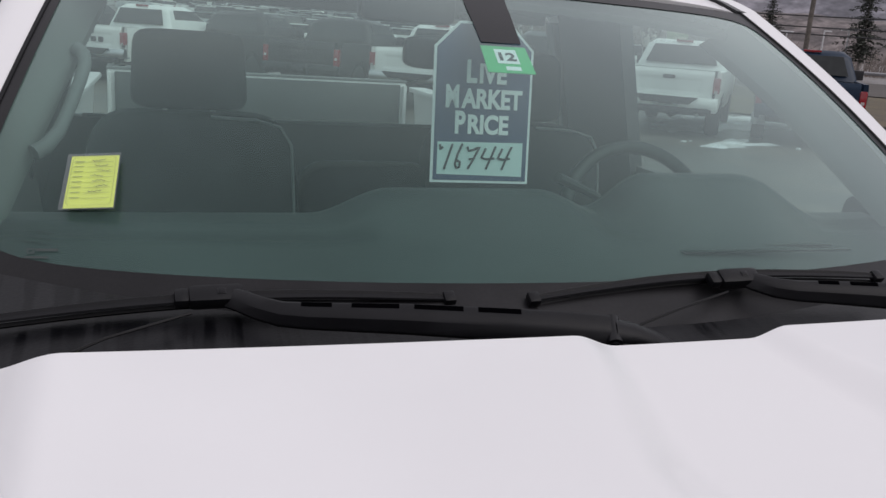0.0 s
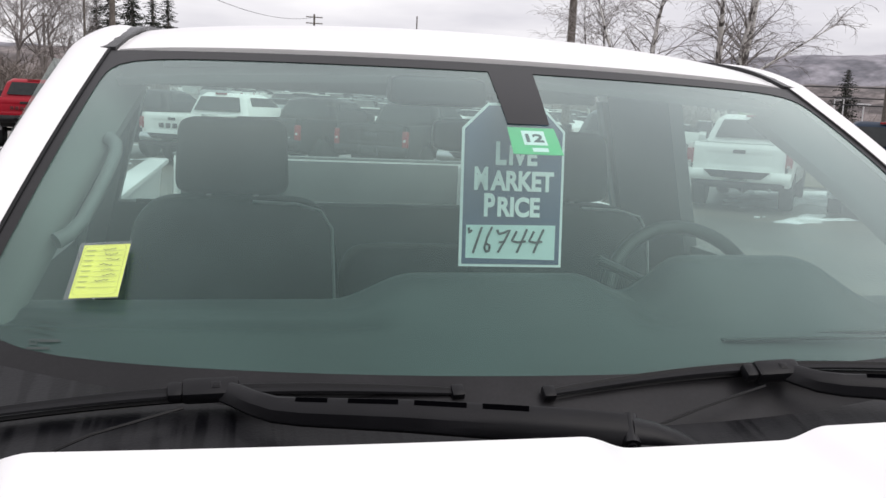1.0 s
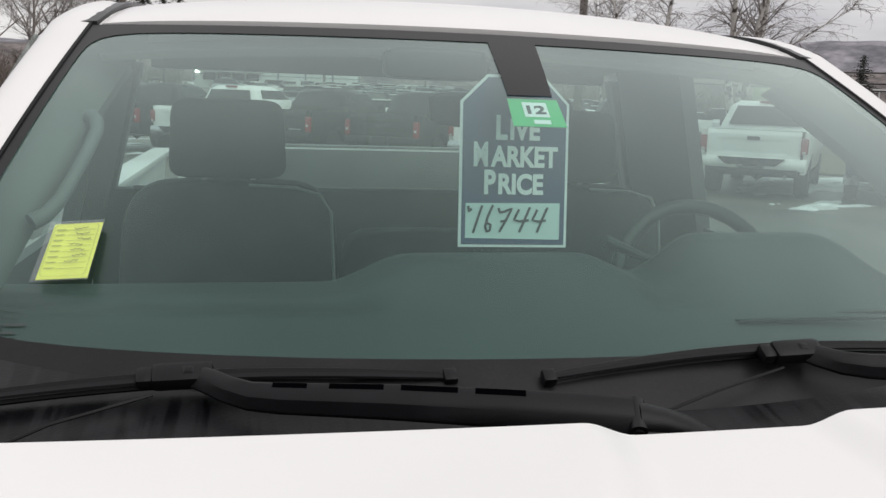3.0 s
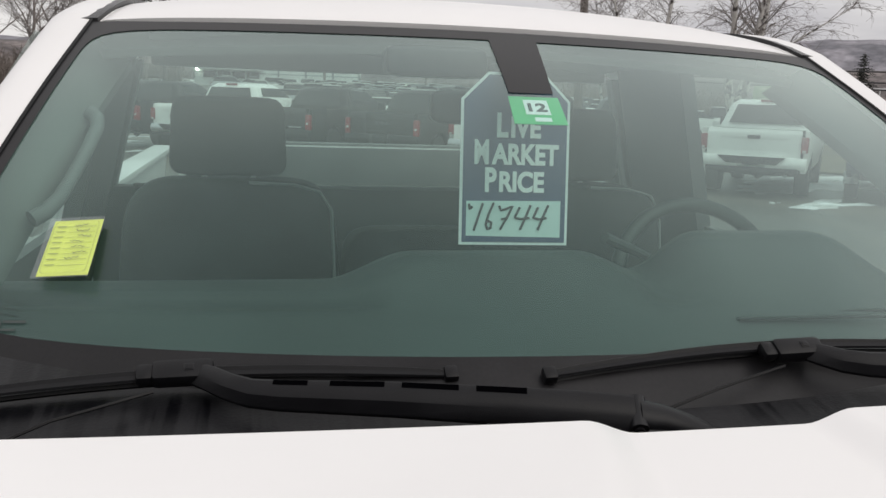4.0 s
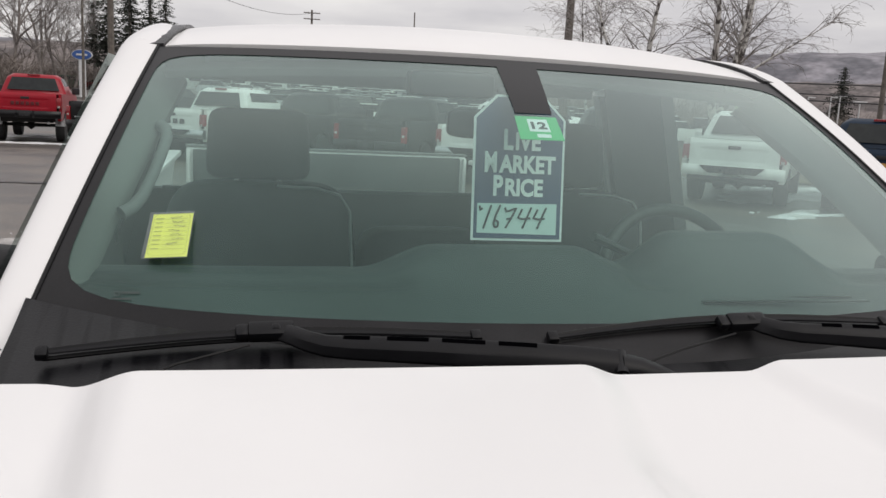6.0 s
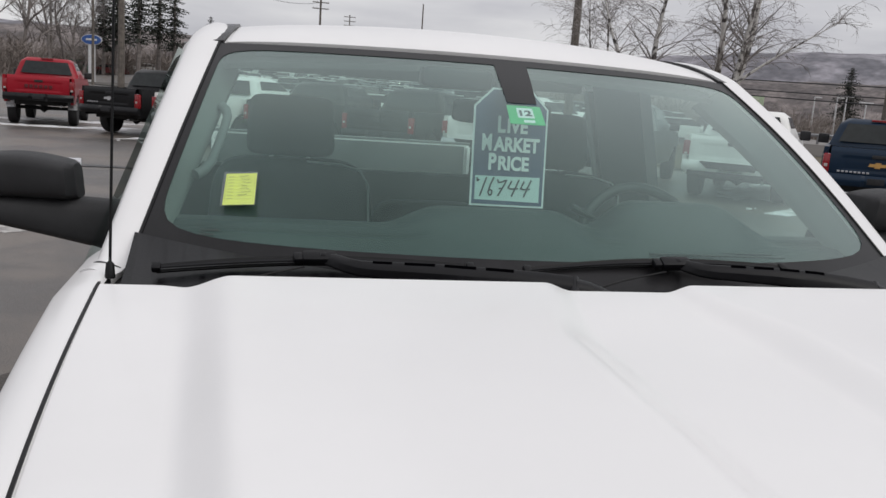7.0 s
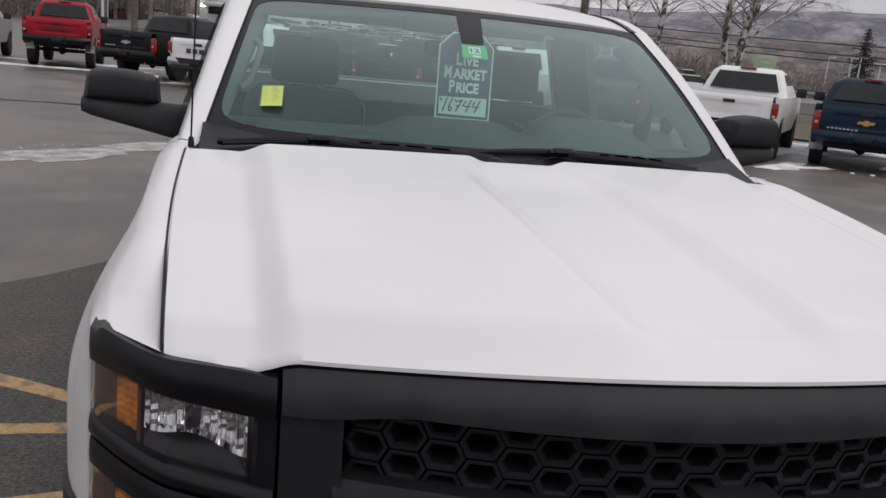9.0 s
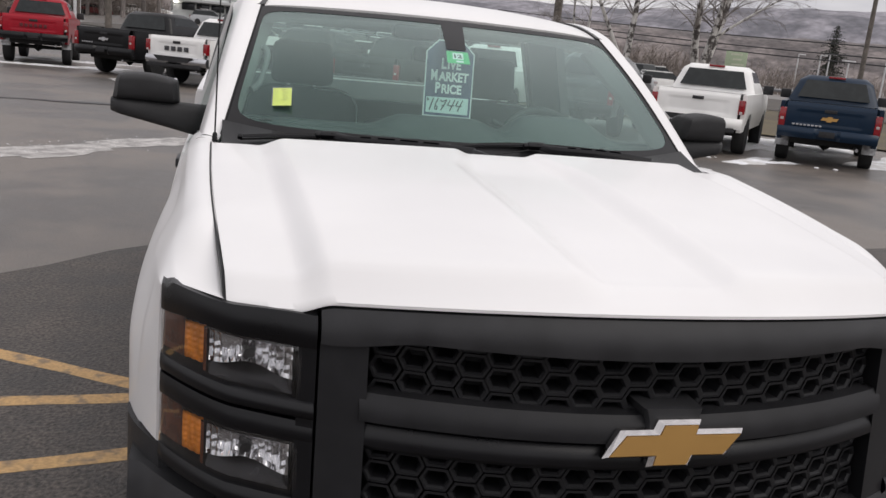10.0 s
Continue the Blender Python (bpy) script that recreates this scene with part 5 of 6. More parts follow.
# snow and wet edges
SLUSH = mat("grey_slush", (0.50, 0.48, 0.46), 0.45, second=(0.20, 0.185, 0.175), scale=4.0, spread=(0.40, 0.62), fine=0.35, bump=0.5, bump_scale=60, detail=12)
for n, (cx, cy, rx, ry, turn) in enumerate(((-7.0, 29.6, 3.4, 0.5, 0.05), (-7.0, 25.7, 2.5, 0.20, 0.06), (-4.9, 26.6, 1.0, 0.7, 0.5), (-3.3, 22.6, 0.7, 0.14, 0.6), (9.9, 12.3, 1.0, 0.35, 0.7), (13.3, 16.6, 3.4, 1.3, 0.6), (10.6, 15.0, 1.3, 0.6, 0.7),
                                           (14.6, 13.6, 1.9, 0.8, 0.7), (-9.8, 26.0, 2.2, 0.5, 0.0), (14.5, 10.5, 1.8, 1.0, -0.8), (10.5, 12.3, 0.55, 0.16, 0.2))):
    patch("snow_patch", cx, cy, rx, ry, turn, n, 0.05)
# a drying trail of slush and crumbs of ice over the asphalt
for n, (cx, cy, rx, ry, turn) in enumerate(((-1.7, 9.6, 1.3, 0.34, 0.85), (-2.8, 8.3, 1.2, 0.40, 0.80), (-3.9, 7.3, 1.5, 0.45, 0.75), (-5.3, 6.2, 1.4, 0.40, 0.7))):
    patch("slush_patch", cx, cy, rx, ry, turn, 30 + n, 0.004, SLUSH, "thin grey slush drying on the asphalt", "slush")
rnd = random.Random(15)
crumbs = Shape()
for n in range(420):
    t = rnd.random()
    x, y = lerp(-1.2, -6.4, t) + rnd.gauss(0, 0.30), lerp(10.2, 5.3, t) + rnd.gauss(0, 0.30)
    r = 0.004 + 0.010 * rnd.random() ** 2.5
    c = Vector((x, y, gz(x, y) + 0.004))
    q = [c + Vector((r * rnd.uniform(0.7, 1.3) * math.cos(a), r * rnd.uniform(0.7, 1.3) * math.sin(a), 0)) for a in (0.3, 1.5, 2.8, 4.0, 5.2)]
    crumbs.add(q + [c + Vector((0, 0, r * 0.8))], [(0, 1, 5), (1, 2, 5), (2, 3, 5), (3, 4, 5), (4, 0, 5)])
single("ice_crumbs", crumbs, SNOW, "crumbs of ice strewn along the slush", "snow", kind="stuff", angle=20)
rnd = random.Random(8)
for n in range(9):
    x, y = rnd.choice(((9.6, 12.2), (-3.0, 21.6), (8.4, 12.7), (11.6, 11.6), (-6.4, 25.6)))
    r = rnd.uniform(0.02, 0.055)
    x, y = x + rnd.uniform(-0.9, 0.9), y + rnd.uniform(-0.7, 0.3)
    lump = pillow(x, y, gz(x, y) + r * 0.5, r * 2.4, r * 2, r, 3)
    single("snow_lump", lump, SNOW, "small lump of snow on the asphalt", "snow", "snow lumps", "stuff", 60)

# crack in the asphalt and the dark wet margin beside the truck
CRACK = mat("wet_crack", (0.018, 0.017, 0.017), 0.35, var=0.3, scale=4)
single("asphalt_crack", Shape().sheet(lambda u, v: (lerp(-9.0, -2.4, u), 14.55 + 0.08 * math.sin(9 * u) + 0.03 * math.sin(31 * u) + (v - 0.5) * (0.24 + 0.12 * math.sin(17 * u)), 0.014), 60, 1), CRACK, "dark wet crack in the asphalt", "crack", kind="structure")
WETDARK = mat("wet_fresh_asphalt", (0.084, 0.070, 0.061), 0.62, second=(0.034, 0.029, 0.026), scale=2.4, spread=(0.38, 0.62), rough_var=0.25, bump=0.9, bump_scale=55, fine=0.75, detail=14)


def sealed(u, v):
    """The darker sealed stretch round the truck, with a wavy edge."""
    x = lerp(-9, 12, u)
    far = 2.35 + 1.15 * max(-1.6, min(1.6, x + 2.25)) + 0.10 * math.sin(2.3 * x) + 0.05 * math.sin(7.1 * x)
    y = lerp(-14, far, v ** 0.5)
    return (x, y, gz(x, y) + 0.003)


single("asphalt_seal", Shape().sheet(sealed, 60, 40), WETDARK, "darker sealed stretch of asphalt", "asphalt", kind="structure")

# verge, road, guard rail to one side
def slant(n, t):
    c, s = math.cos(radians(40)), math.sin(radians(40))
    return n * s + t * c, n * c - t * s


def slant_up(n, t, h):
    x, y = slant(n, t)
    return x, y, gz(x, y) + h


single("grass_verge", Shape().sheet(lambda u, v: slant_up(lerp(24.5, 46, v) + 0.4 * math.sin(20 * u), lerp(-13, 60, u), 0.05 + 0.10 * math.sin(math.pi * v)), 60, 8), GRASS, "thin winter grass verge beside the road", "grass", kind="stuff")
single("road", Shape().sheet(lambda u, v: slant_up(lerp(47, 75, v), lerp(-60, 200, u), 0.05), 130, 4), ROADMAT, "grey two-lane road past the lot", "road", kind="structure")
rail_ob = thing("guard_rail", "long galvanized guard rail along the road", "guard rail")
GALV = mat("galvanized_steel", (0.30, 0.30, 0.31), 0.5, metal=0.6, var=0.2)
a, b = slant(80, -40), slant(80, 120)
part("rail_beam", Shape().tube([(a[0], a[1], 0.75), (b[0], b[1], 0.75)], 0.15, 6), GALV, rail_ob)
for k in range(40):
    x, y = slant(80.2, -40 + 4 * k)
    part("rail_post", Shape().block((x, y, 0.4), (0.15, 0.15, 0.8)), GALV, rail_ob)


# far cars of the big lot behind
def far_car(label, paint, tall):
    t = thing("parked_car", label, "car", "cars of the far lot")
    L, W, belt, roof = 4.7, 1.85, 1.02 + 0.12 * tall, 1.46 + 0.30 * tall
    prof = [(-L / 2, 0.55), (-L / 2 + 0.08, 0.85), (-L / 2 + 0.9, belt - 0.05), (-0.2, belt), (L / 2 - 0.5, belt), (L / 2 - 0.05, 0.9), (L / 2, 0.5)]
    low = 0.28
    rings = []
    for y, z in prof:
        w = W / 2 * (1 - 0.10 * (abs(y) / (L / 2)) ** 4)
        rings.append([(-w, y, low), (-w - 0.01, y, (low + z) / 2), (-w + 0.06, y, z), (0, y, z + 0.03), (w - 0.06, y, z), (w + 0.01, y, (low + z) / 2), (w, y, low)])
    part("body", Shape().loft(rings), PAINT[paint], t, "", 40)
    top = [[(sx * (W / 2 - 0.10 - 0.17 * v), y, z) for sx, y in ((-1, f), (1, f), (1, r), (-1, r))] for v, z, f, r in ((0, belt - 0.02, -1.15, L / 2 - (0.35 if tall else 0.6)), (0.8, roof - 0.05, -0.45, L / 2 - (0.6 if tall else 1.3)))]
    part("cabin_glass", Shape().loft(top), CARGLASS, t)
    v = [[(sx * (W / 2 - 0.22), y, z) for sx, y in ((-1, -0.5), (1, -0.5), (1, L / 2 - (0.6 if tall else 1.25)), (-1, L / 2 - (0.6 if tall else 1.25)))] for z in (roof - 0.06, roof)]
    part("roof", Shape().loft(v), PAINT[paint], t)
    for s in (-1, 1):
        part("tail_lamp", Shape().block((s * (W / 2 - 0.18), L / 2 - 0.02, 0.86), (0.25, 0.08, 0.16), 0.02), TAIL, t)
        part("head_lamp", Shape().block((s * (W / 2 - 0.22), -L / 2 + 0.05, 0.72), (0.32, 0.10, 0.14), 0.02), TAILWHITE, t)
        for y in (-1.4, 1.4):
            part("wheel", Shape().turned([(0.0, -0.1), (0.34, -0.1), (0.34, 0.1), (0.0, 0.1)], 14, Matrix.Translation((s * 0.82, y, 0.34))), TYRE, t)
    return t


kinds = []
for lab, paint, tall in (("white sedan in the far lot", "ivory", 0), ("white sport utility car in the far lot", "ivory", 1), ("silver sedan in the far lot", "silver", 0), ("silver sport utility car in the far lot", "silver", 1),
                         ("black sport utility car in the far lot", "black", 1), ("grey sedan in the far lot", "grey", 0), ("red sedan in the far lot", "red", 0), ("blue sport utility car in the far lot", "blue", 1)):
    kinds.append(far_car(lab, paint, tall))
rnd = random.Random(21)
first = set()
for row in range(13):
    y = 46 + row * 7.2
    for k in range(14):
        x = -7.5 - row * 0.75 + k * (2.75 + row * 0.10) + rnd.uniform(-0.3, 0.3)
        if rnd.random() < 0.10 or (x < 0.03 * y and y < 108) or x < -0.06 * y:
            continue
        c = rnd.choices(range(8), (9, 8, 4, 5, 1, 1, 1, 1))[0]
        m = Matrix.Translation((x, y + rnd.uniform(-0.4, 0.4), gz(x, y))) @ Matrix.Rotation(radians(rnd.choice((0, 180, 90, 55)) + rnd.uniform(-4, 4) + (25 if row < 2 else 0)), 4, "Z")
        if c in first:
            copy_thing(kinds[c], m)
        else:
            kinds[c].matrix_basis = m
            first.add(c)
for c in range(8):
    if c not in first:
        kinds[c].matrix_basis = Matrix.Translation((24 + 3 * c, 132, gz(24 + 3 * c, 132)))
for c, (x, y, r) in ((0, (-14.0, 126, 80)), (1, (-11.5, 131, 72)), (6, (-37, 118, 90)), (2, (-42, 130, 80)), (0, (-47, 135, 70)), (4, (-33, 128, 85))):
    copy_thing(kinds[c], Matrix.Translation((x, y, gz(x, y))) @ Matrix.Rotation(radians(r), 4, "Z"))
gc = far_car("green estate car at the far side of the lot", "green", 1)
gc.matrix_basis = Matrix.Translation((-23.0, 124, gz(-23.0, 124))) @ Matrix.Rotation(radians(150), 4, "Z")
mc = far_car("dark maroon car at the far side of the lot", "maroon", 0)
mc.matrix_basis = Matrix.Translation((-18.6, 123, gz(-18.6, 123))) @ Matrix.Rotation(radians(95), 4, "Z")

# dealership building far behind
SIDING = mat("pale_metal_siding", (0.74, 0.77, 0.76), 0.6, var=0.15, scale=0.4)
DARKGLASS = mat("showroom_glass", (0.03, 0.035, 0.04), 0.1, var=0.3)
bld = thing("dealership_building", "long pale metal-clad building with ribbed panels and wall lamps", "building")
part("wall", Shape().block((3.4, 152, 4.7), (27.4, 14, 5.4), 0.1), SIDING, bld)
part("roof", Shape().block((3.4, 152, 7.5), (28.0, 14.6, 0.25), 0.05), mat("roof_edge", (0.30, 0.31, 0.31), 0.6), bld)
JOINT = mat("joint_grey", (0.24, 0.25, 0.25), 0.6)
for k in range(5):
    part("panel_band", Shape().block((3.4, 144.96, 4.6 + 0.62 * k), (27.2, 0.10, 0.10)), JOINT, bld)
for k in range(7):
    part("panel_post", Shape().block((-10.1 + 4.5 * k, 144.93, 5.4), (0.28, 0.16, 3.9)), JOINT, bld)
for k in range(4):
    part("window", Shape().block((-7.6 + 2.3 * k, 144.92, 4.25), (2.0, 0.14, 1.1), 0.03), DARKGLASS, bld)
part("canopy", Shape().block((-4.2, 143.9, 5.15), (10.4, 2.2, 0.42), 0.04), mat("pale_fascia", (0.46, 0.47, 0.47), 0.6), bld, "pale canopy over the glass front")
GLOW = lit("wall_lamp_glow", (1.0, 0.95, 0.85), 6.0)
for x, z in ((-9.5, 4.95), (17.0, 5.5)):
    part("wall_lamp", Shape().block((x, 144.7, z), (0.55, 0.4, 0.40), 0.05), GLOW, bld, "lit wall lamp")

# poles, wires, lamps, signs
WOOD = mat("weathered_pole_wood", (0.16, 0.14, 0.122), 0.85, var=0.4, scale=4, bump=0.4, bump_scale=30)
POLEGREY = mat("pale_pole_paint", (0.62, 0.62, 0.63), 0.5, var=0.15)


def utility_pole(x, y, h, arms=1, r=0.16, label="weathered wooden utility pole with crossarm"):
    t = thing("utility_pole", label, "pole", "utility poles", Matrix.Translation((x, y, 0)))
    part("pole_shaft", Shape().tube([(0, 0, 0), (0.02, 0, h / 2), (0, 0, h)], [r, r * 0.85, r * 0.65], 10), WOOD, t)
    for k in range(arms):
        z = h - 0.4 - 0.8 * k
        part("crossarm", Shape().block((0, -0.15, z), (2.2, 0.10, 0.12), 0.01), WOOD, t)
        for dx in (-1.0, -0.5, 0.5, 1.0):
            part("insulator", Shape().tube([(dx, -0.15, z + 0.06), (dx, -0.15, z + 0.2)], [0.05, 0.03], 6), POLEGREY, t)
    return t


def at(az, d, x0=-0.6, y0=-2.4):
    return x0 + d * math.sin(radians(az)), y0 + d * math.cos(radians(az))


for az, d, h, arms, r in ((-7.6, 58, 11, 1, 0.22), (4.5, 120, 13.5, 2, 0.20), (11.1, 120, 14, 0, 0.13), (6.4, 170, 16.0, 3, 0.16), (21.0, 46, 12, 0, 0.24), (-9.2, 75, 9.5, 0, 0.12), (39.85, 60, 11, 1, 0.17), (-11.5, 130, 12, 1, 0.2)):
    x, y = at(az, d)
    utility_pole(x, y, h, arms, r, "weathered wooden utility pole with crossarm" if arms else "plain slender pole beside the lot")
WIRE = mat("black_wire", (0.02, 0.02, 0.022), 0.6)


def wire(p, q, sag, r=0.022):
    pts = [Vector(p).lerp(Vector(q), k / 24) - Vector((0, 0, sag * 4 * (k / 24) * (1 - k / 24))) for k in range(25)]
    return single("overhead_wire", Shape().tube(pts, r, 5), WIRE, "black overhead wire between poles", "wire", "overhead wires", angle=60)


pa, pb, pc = at(-7.6, 58), at(4.5, 120), at(-24, 40)
wire((*pa, 10.6), (*pb, 13.1), 1.6)
wire((*pc, 9.5), (*pa, 10.6), 0.8)
for z, sg in ((5.4, 0.5), (4.7, 0.6), (4.1, 0.5)):
    q0, q1 = at(17, 105), at(58, 62)
    wire((*q0, z + 1.3), (*q1, z - 1.0), sg, 0.05)


def street_lamp(az, d, h, two=False):
    x, y = at(az, d)
    t = thing("street_lamp", "slim pale car-lot lamp post", "street lamp", "lamp posts", Matrix.Translation((x, y, 0)))
    part("post", Shape().tube([(0, 0, 0), (0, 0, h)], [0.10, 0.07], 8), POLEGREY, t)
    for s in ((-1, 1) if two else (1,)):
        part("lamp_head", Shape().block((s * 0.45, 0, h), (0.8, 0.3, 0.14), 0.03), POLEGREY, t)


for az, d, h, two in ((36.0, 110, 4.8, False), (37.25, 110, 4.9, False), (37.75, 110, 5.1, True), (38.85, 110, 4.5, True), (40.9, 100, 4.5, False), (42.2, 90, 4.4, True)):
    street_lamp(az, d, h, two)
x, y = at(32.45, 88)
rs = thing("road_sign", "green highway sign with pale bars on two posts", "road sign", "", Matrix.Translation((x, y, 0)) @ Matrix.Rotation(radians(-30), 4, "Z"))
part("sign_board", Shape().block((0, 0, 3.2), (2.0, 0.06, 1.6), 0.02), mat("sign_green", (0.40, 0.48, 0.33), 0.5, var=0.1), rs)
for s in (-1, 1):
    part("sign_post", Shape().tube([(s * 0.7, 0.06, 0), (s * 0.7, 0.06, 3.9)], 0.05, 6), POLEGREY, rs)
for k, w in enumerate((1.3, 1.0, 1.4)):
    part("sign_bar", Shape().block((0.1 * k, -0.045, 3.68 - 0.48 * k), (w * 0.85, 0.02, 0.18)), mat("sign_pale", (0.55, 0.58, 0.45), 0.5) if k == 0 else bpy.data.materials["sign_pale"], rs)
x, y = at(-9.26, 82)
ds = thing("pylon_sign", "blue oval sign on twin pale posts", "sign", "", Matrix.Translation((x, y, 0)))
for s in (-0.16, 0.16):
    part("sign_post", Shape().tube([(s, 0, 0), (s, 0, 4.3)], 0.14, 8), POLEGREY, ds)
oval = [(0.78 * math.cos(2 * math.pi * k / 32), 4.5 + 0.40 * math.sin(2 * math.pi * k / 32)) for k in range(32)]
part("sign_rim", Shape().prism([(px * 1.08, 4.5 + (pz - 4.5) * 1.12) for px, pz in oval], 0.3, Matrix.Translation((0, -0.1, 0))), POLEGREY, ds)
part("sign_face", Shape().prism(oval, 0.1, Matrix.Translation((0, -0.16, 0))), mat("sign_blue", (0.03, 0.09, 0.30), 0.4), ds)
part("sign_bar", Shape().block((0, -0.18, 4.5), (0.9, 0.04, 0.16), 0.02), POLEGREY, ds)

# trees
BARK = mat("grey_brown_bark", (0.26, 0.23, 0.215), 0.9, var=0.4, scale=3, bump=0.5, bump_scale=20)
BIRCH = mat("birch_bark", (0.52, 0.505, 0.49), 0.8, second=(0.06, 0.052, 0.05), scale=3.2, spread=(0.42, 0.50), bump=0.3, bump_scale=24, fine=0.15)
TWIG = mat("fine_twigs", (0.29, 0.265, 0.255), 0.9, var=0.3, scale=2)
NEEDLE = mat("pine_needles", (0.066, 0.074, 0.058), 0.9, second=(0.036, 0.040, 0.034), scale=1.5)
BRUSH = mat("winter_brush", (0.25, 0.21, 0.19), 0.95, second=(0.15, 0.13, 0.115), scale=0.8)


def bare_tree(name, label, x, y, h, stems, seed, bark, spread=0.5, droop=0.0, group="bare trees", twig_r=0.012, depth=4, kids=4, fork=0.0, girth=1.0):
    """A leafless tree: stems that fork into limbs and then into fine twigs."""
    rnd = random.Random(seed)
    t = thing(name, label, "tree", group, Matrix.Translation((x, y, 0)))
    wood, twigs = Shape(), Shape()

    def grow(p, d, length, r, level):
        n = 6 if level < 2 else 4
        pts, rad = [p], [r]
        for k in range(n):
            d = (d + Vector((rnd.gauss(0, 0.13), rnd.gauss(0, 0.13), rnd.gauss(0.02, 0.09) - droop * (0.22 if level >= 2 else 0)))).normalized()
            p = p + d * length / n
            pts.append(p)
            rad.append(max(twig_r * 0.5, r * (1 - 0.62 * (k + 1) / n)))
        (wood if level < 2 else twigs).tube(pts, rad, 7 if level == 0 else 5 if level == 1 else 3, False)
        if level >= depth:
            return
        for k in range(kids + (2 if level == 0 else 0)):
            i = rnd.randint(2 if level == 0 else 1, n)
            q = pts[i]
            dd = (pts[i] - pts[i - 1]).normalized()
            side = Vector((rnd.gauss(0, 1), rnd.gauss(0, 1), rnd.gauss(0.15, 0.5)))
            nd = (dd * (1 - spread) + side.normalized() * spread * 1.2 + Vector((0, 0, 0.12))).normalized()
            grow(q, nd, length * rnd.uniform(0.45, 0.68), max(twig_r, rad[i] * 0.62), level + 1)

    if fork:
        wood.tube([(0, 0, -0.1), (0.03, 0, fork * 0.5), (0, 0.02, fork)], [h * 0.030 * girth, h * 0.025 * girth, h * 0.024 * girth], 9, False)
    for s in range(stems):
        a = 2 * math.pi * s / max(1, stems) + rnd.uniform(-0.4, 0.4)
        lean = 0.0 if stems == 1 else rnd.uniform(0.16, 0.34)
        grow(Vector((0.12 * math.cos(a), 0.12 * math.sin(a), fork - 0.15)), Vector((lean * math.cos(a), lean * math.sin(a), 1)).normalized(), h * rnd.uniform(0.62, 0.8), h * 0.016 * girth, 0)
    part("trunk", wood, bark, t, "", 60)
    part("crown", twigs, TWIG, t, "open crown of fine bare twigs", 60)
    return t


def birch(x, y, label, stems, seed, fork, girth, limb=0.0):
    """A leafless birch: white stems from one foot, each with rising limbs and hanging twigs; limb adds one long level bough."""
    rnd = random.Random(seed)
    t = thing("birch_tree", label, "tree", "birches", Matrix.Translation((x, y, 0)))
    wood, twigs = Shape(), Shape()

    def spray(p, d, length, r, level):
        pts, rad = [p], [r]
        for k in range(6):
            d = (d + Vector((rnd.gauss(0, 0.12), rnd.gauss(0, 0.12), rnd.gauss(-0.04 * level, 0.08)))).normalized()
            p = p + d * length / 6
            pts.append(p)
            rad.append(max(0.005, r * (1 - 0.75 * (k + 1) / 6)))
        twigs.tube(pts, rad, 4 if level < 2 else 3, False)
        if level < 3:
            for k in range(5 if level < 2 else 4):
                i = rnd.randint(1, 6)
                side = Vector((rnd.gauss(0, 1), rnd.gauss(0, 1), rnd.gauss(0.1, 0.4))).normalized()
                spray(pts[i], ((pts[i] - pts[i - 1]).normalized() * 0.65 + side * 0.6).normalized(), length * rnd.uniform(0.35, 0.6), max(0.006, rad[i] * 0.55), level + 1)

    wood.tube([(0, 0, -0.1), (0.01, 0, 0.25), (0.03, 0.01, fork * 0.55), (0.0, 0.0, fork + 0.1)], [girth * 1.35, girth * 1.08, girth, girth * 0.95], 12, False)
    for lx, ly, h, r in stems:
        p, d = Vector((lx * 0.35, ly * 0.35, fork - 0.12)), Vector((lx * 1.6, ly, 1)).normalized()
        pts, rad = [p], [r]
        for k in range(14):
            d = (d + Vector((rnd.gauss(0, 0.05), rnd.gauss(0, 0.05), 0.05))).normalized()
            p = p + d * (h - fork) / 14
            pts.append(p)
            rad.append(r * (1 - 0.86 * (k + 1) / 14))
        wood.tube(pts, rad, 9, False)
        for k in range(24):
            i = rnd.randint(4, 13)
            a = rnd.uniform(0, 6.3)
            spray(pts[i], Vector((math.cos(a), math.sin(a), rnd.uniform(0.5, 1.2))).normalized(), (h - fork) * rnd.uniform(0.20, 0.42), max(0.012, rad[i] * 0.30), 1)
    if limb:
        pts = [Vector((0.55 + limb * k / 8, -0.3 * k / 8, fork + 1.9 + 2.9 * (k / 8) ** 0.9)) for k in range(9)]
        wood.tube(pts, [0.075 * (1 - 0.8 * k / 8) for k in range(9)], 7, False)
        for k in range(16):
            i = rnd.randint(2, 8)
            a = rnd.uniform(0, 6.3)
            spray(pts[i], Vector((0.7 + 0.4 * math.cos(a), 0.4 * math.sin(a), rnd.uniform(0.1, 0.9))).normalized(), rnd.uniform(0.8, 1.7), 0.022, 1)
    part("trunk", wood, BIRCH, t, "white peeling bark with black scars", 60)
    part("crown", twigs, TWIG, t, "open crown of fine bare twigs", 60)
    return t


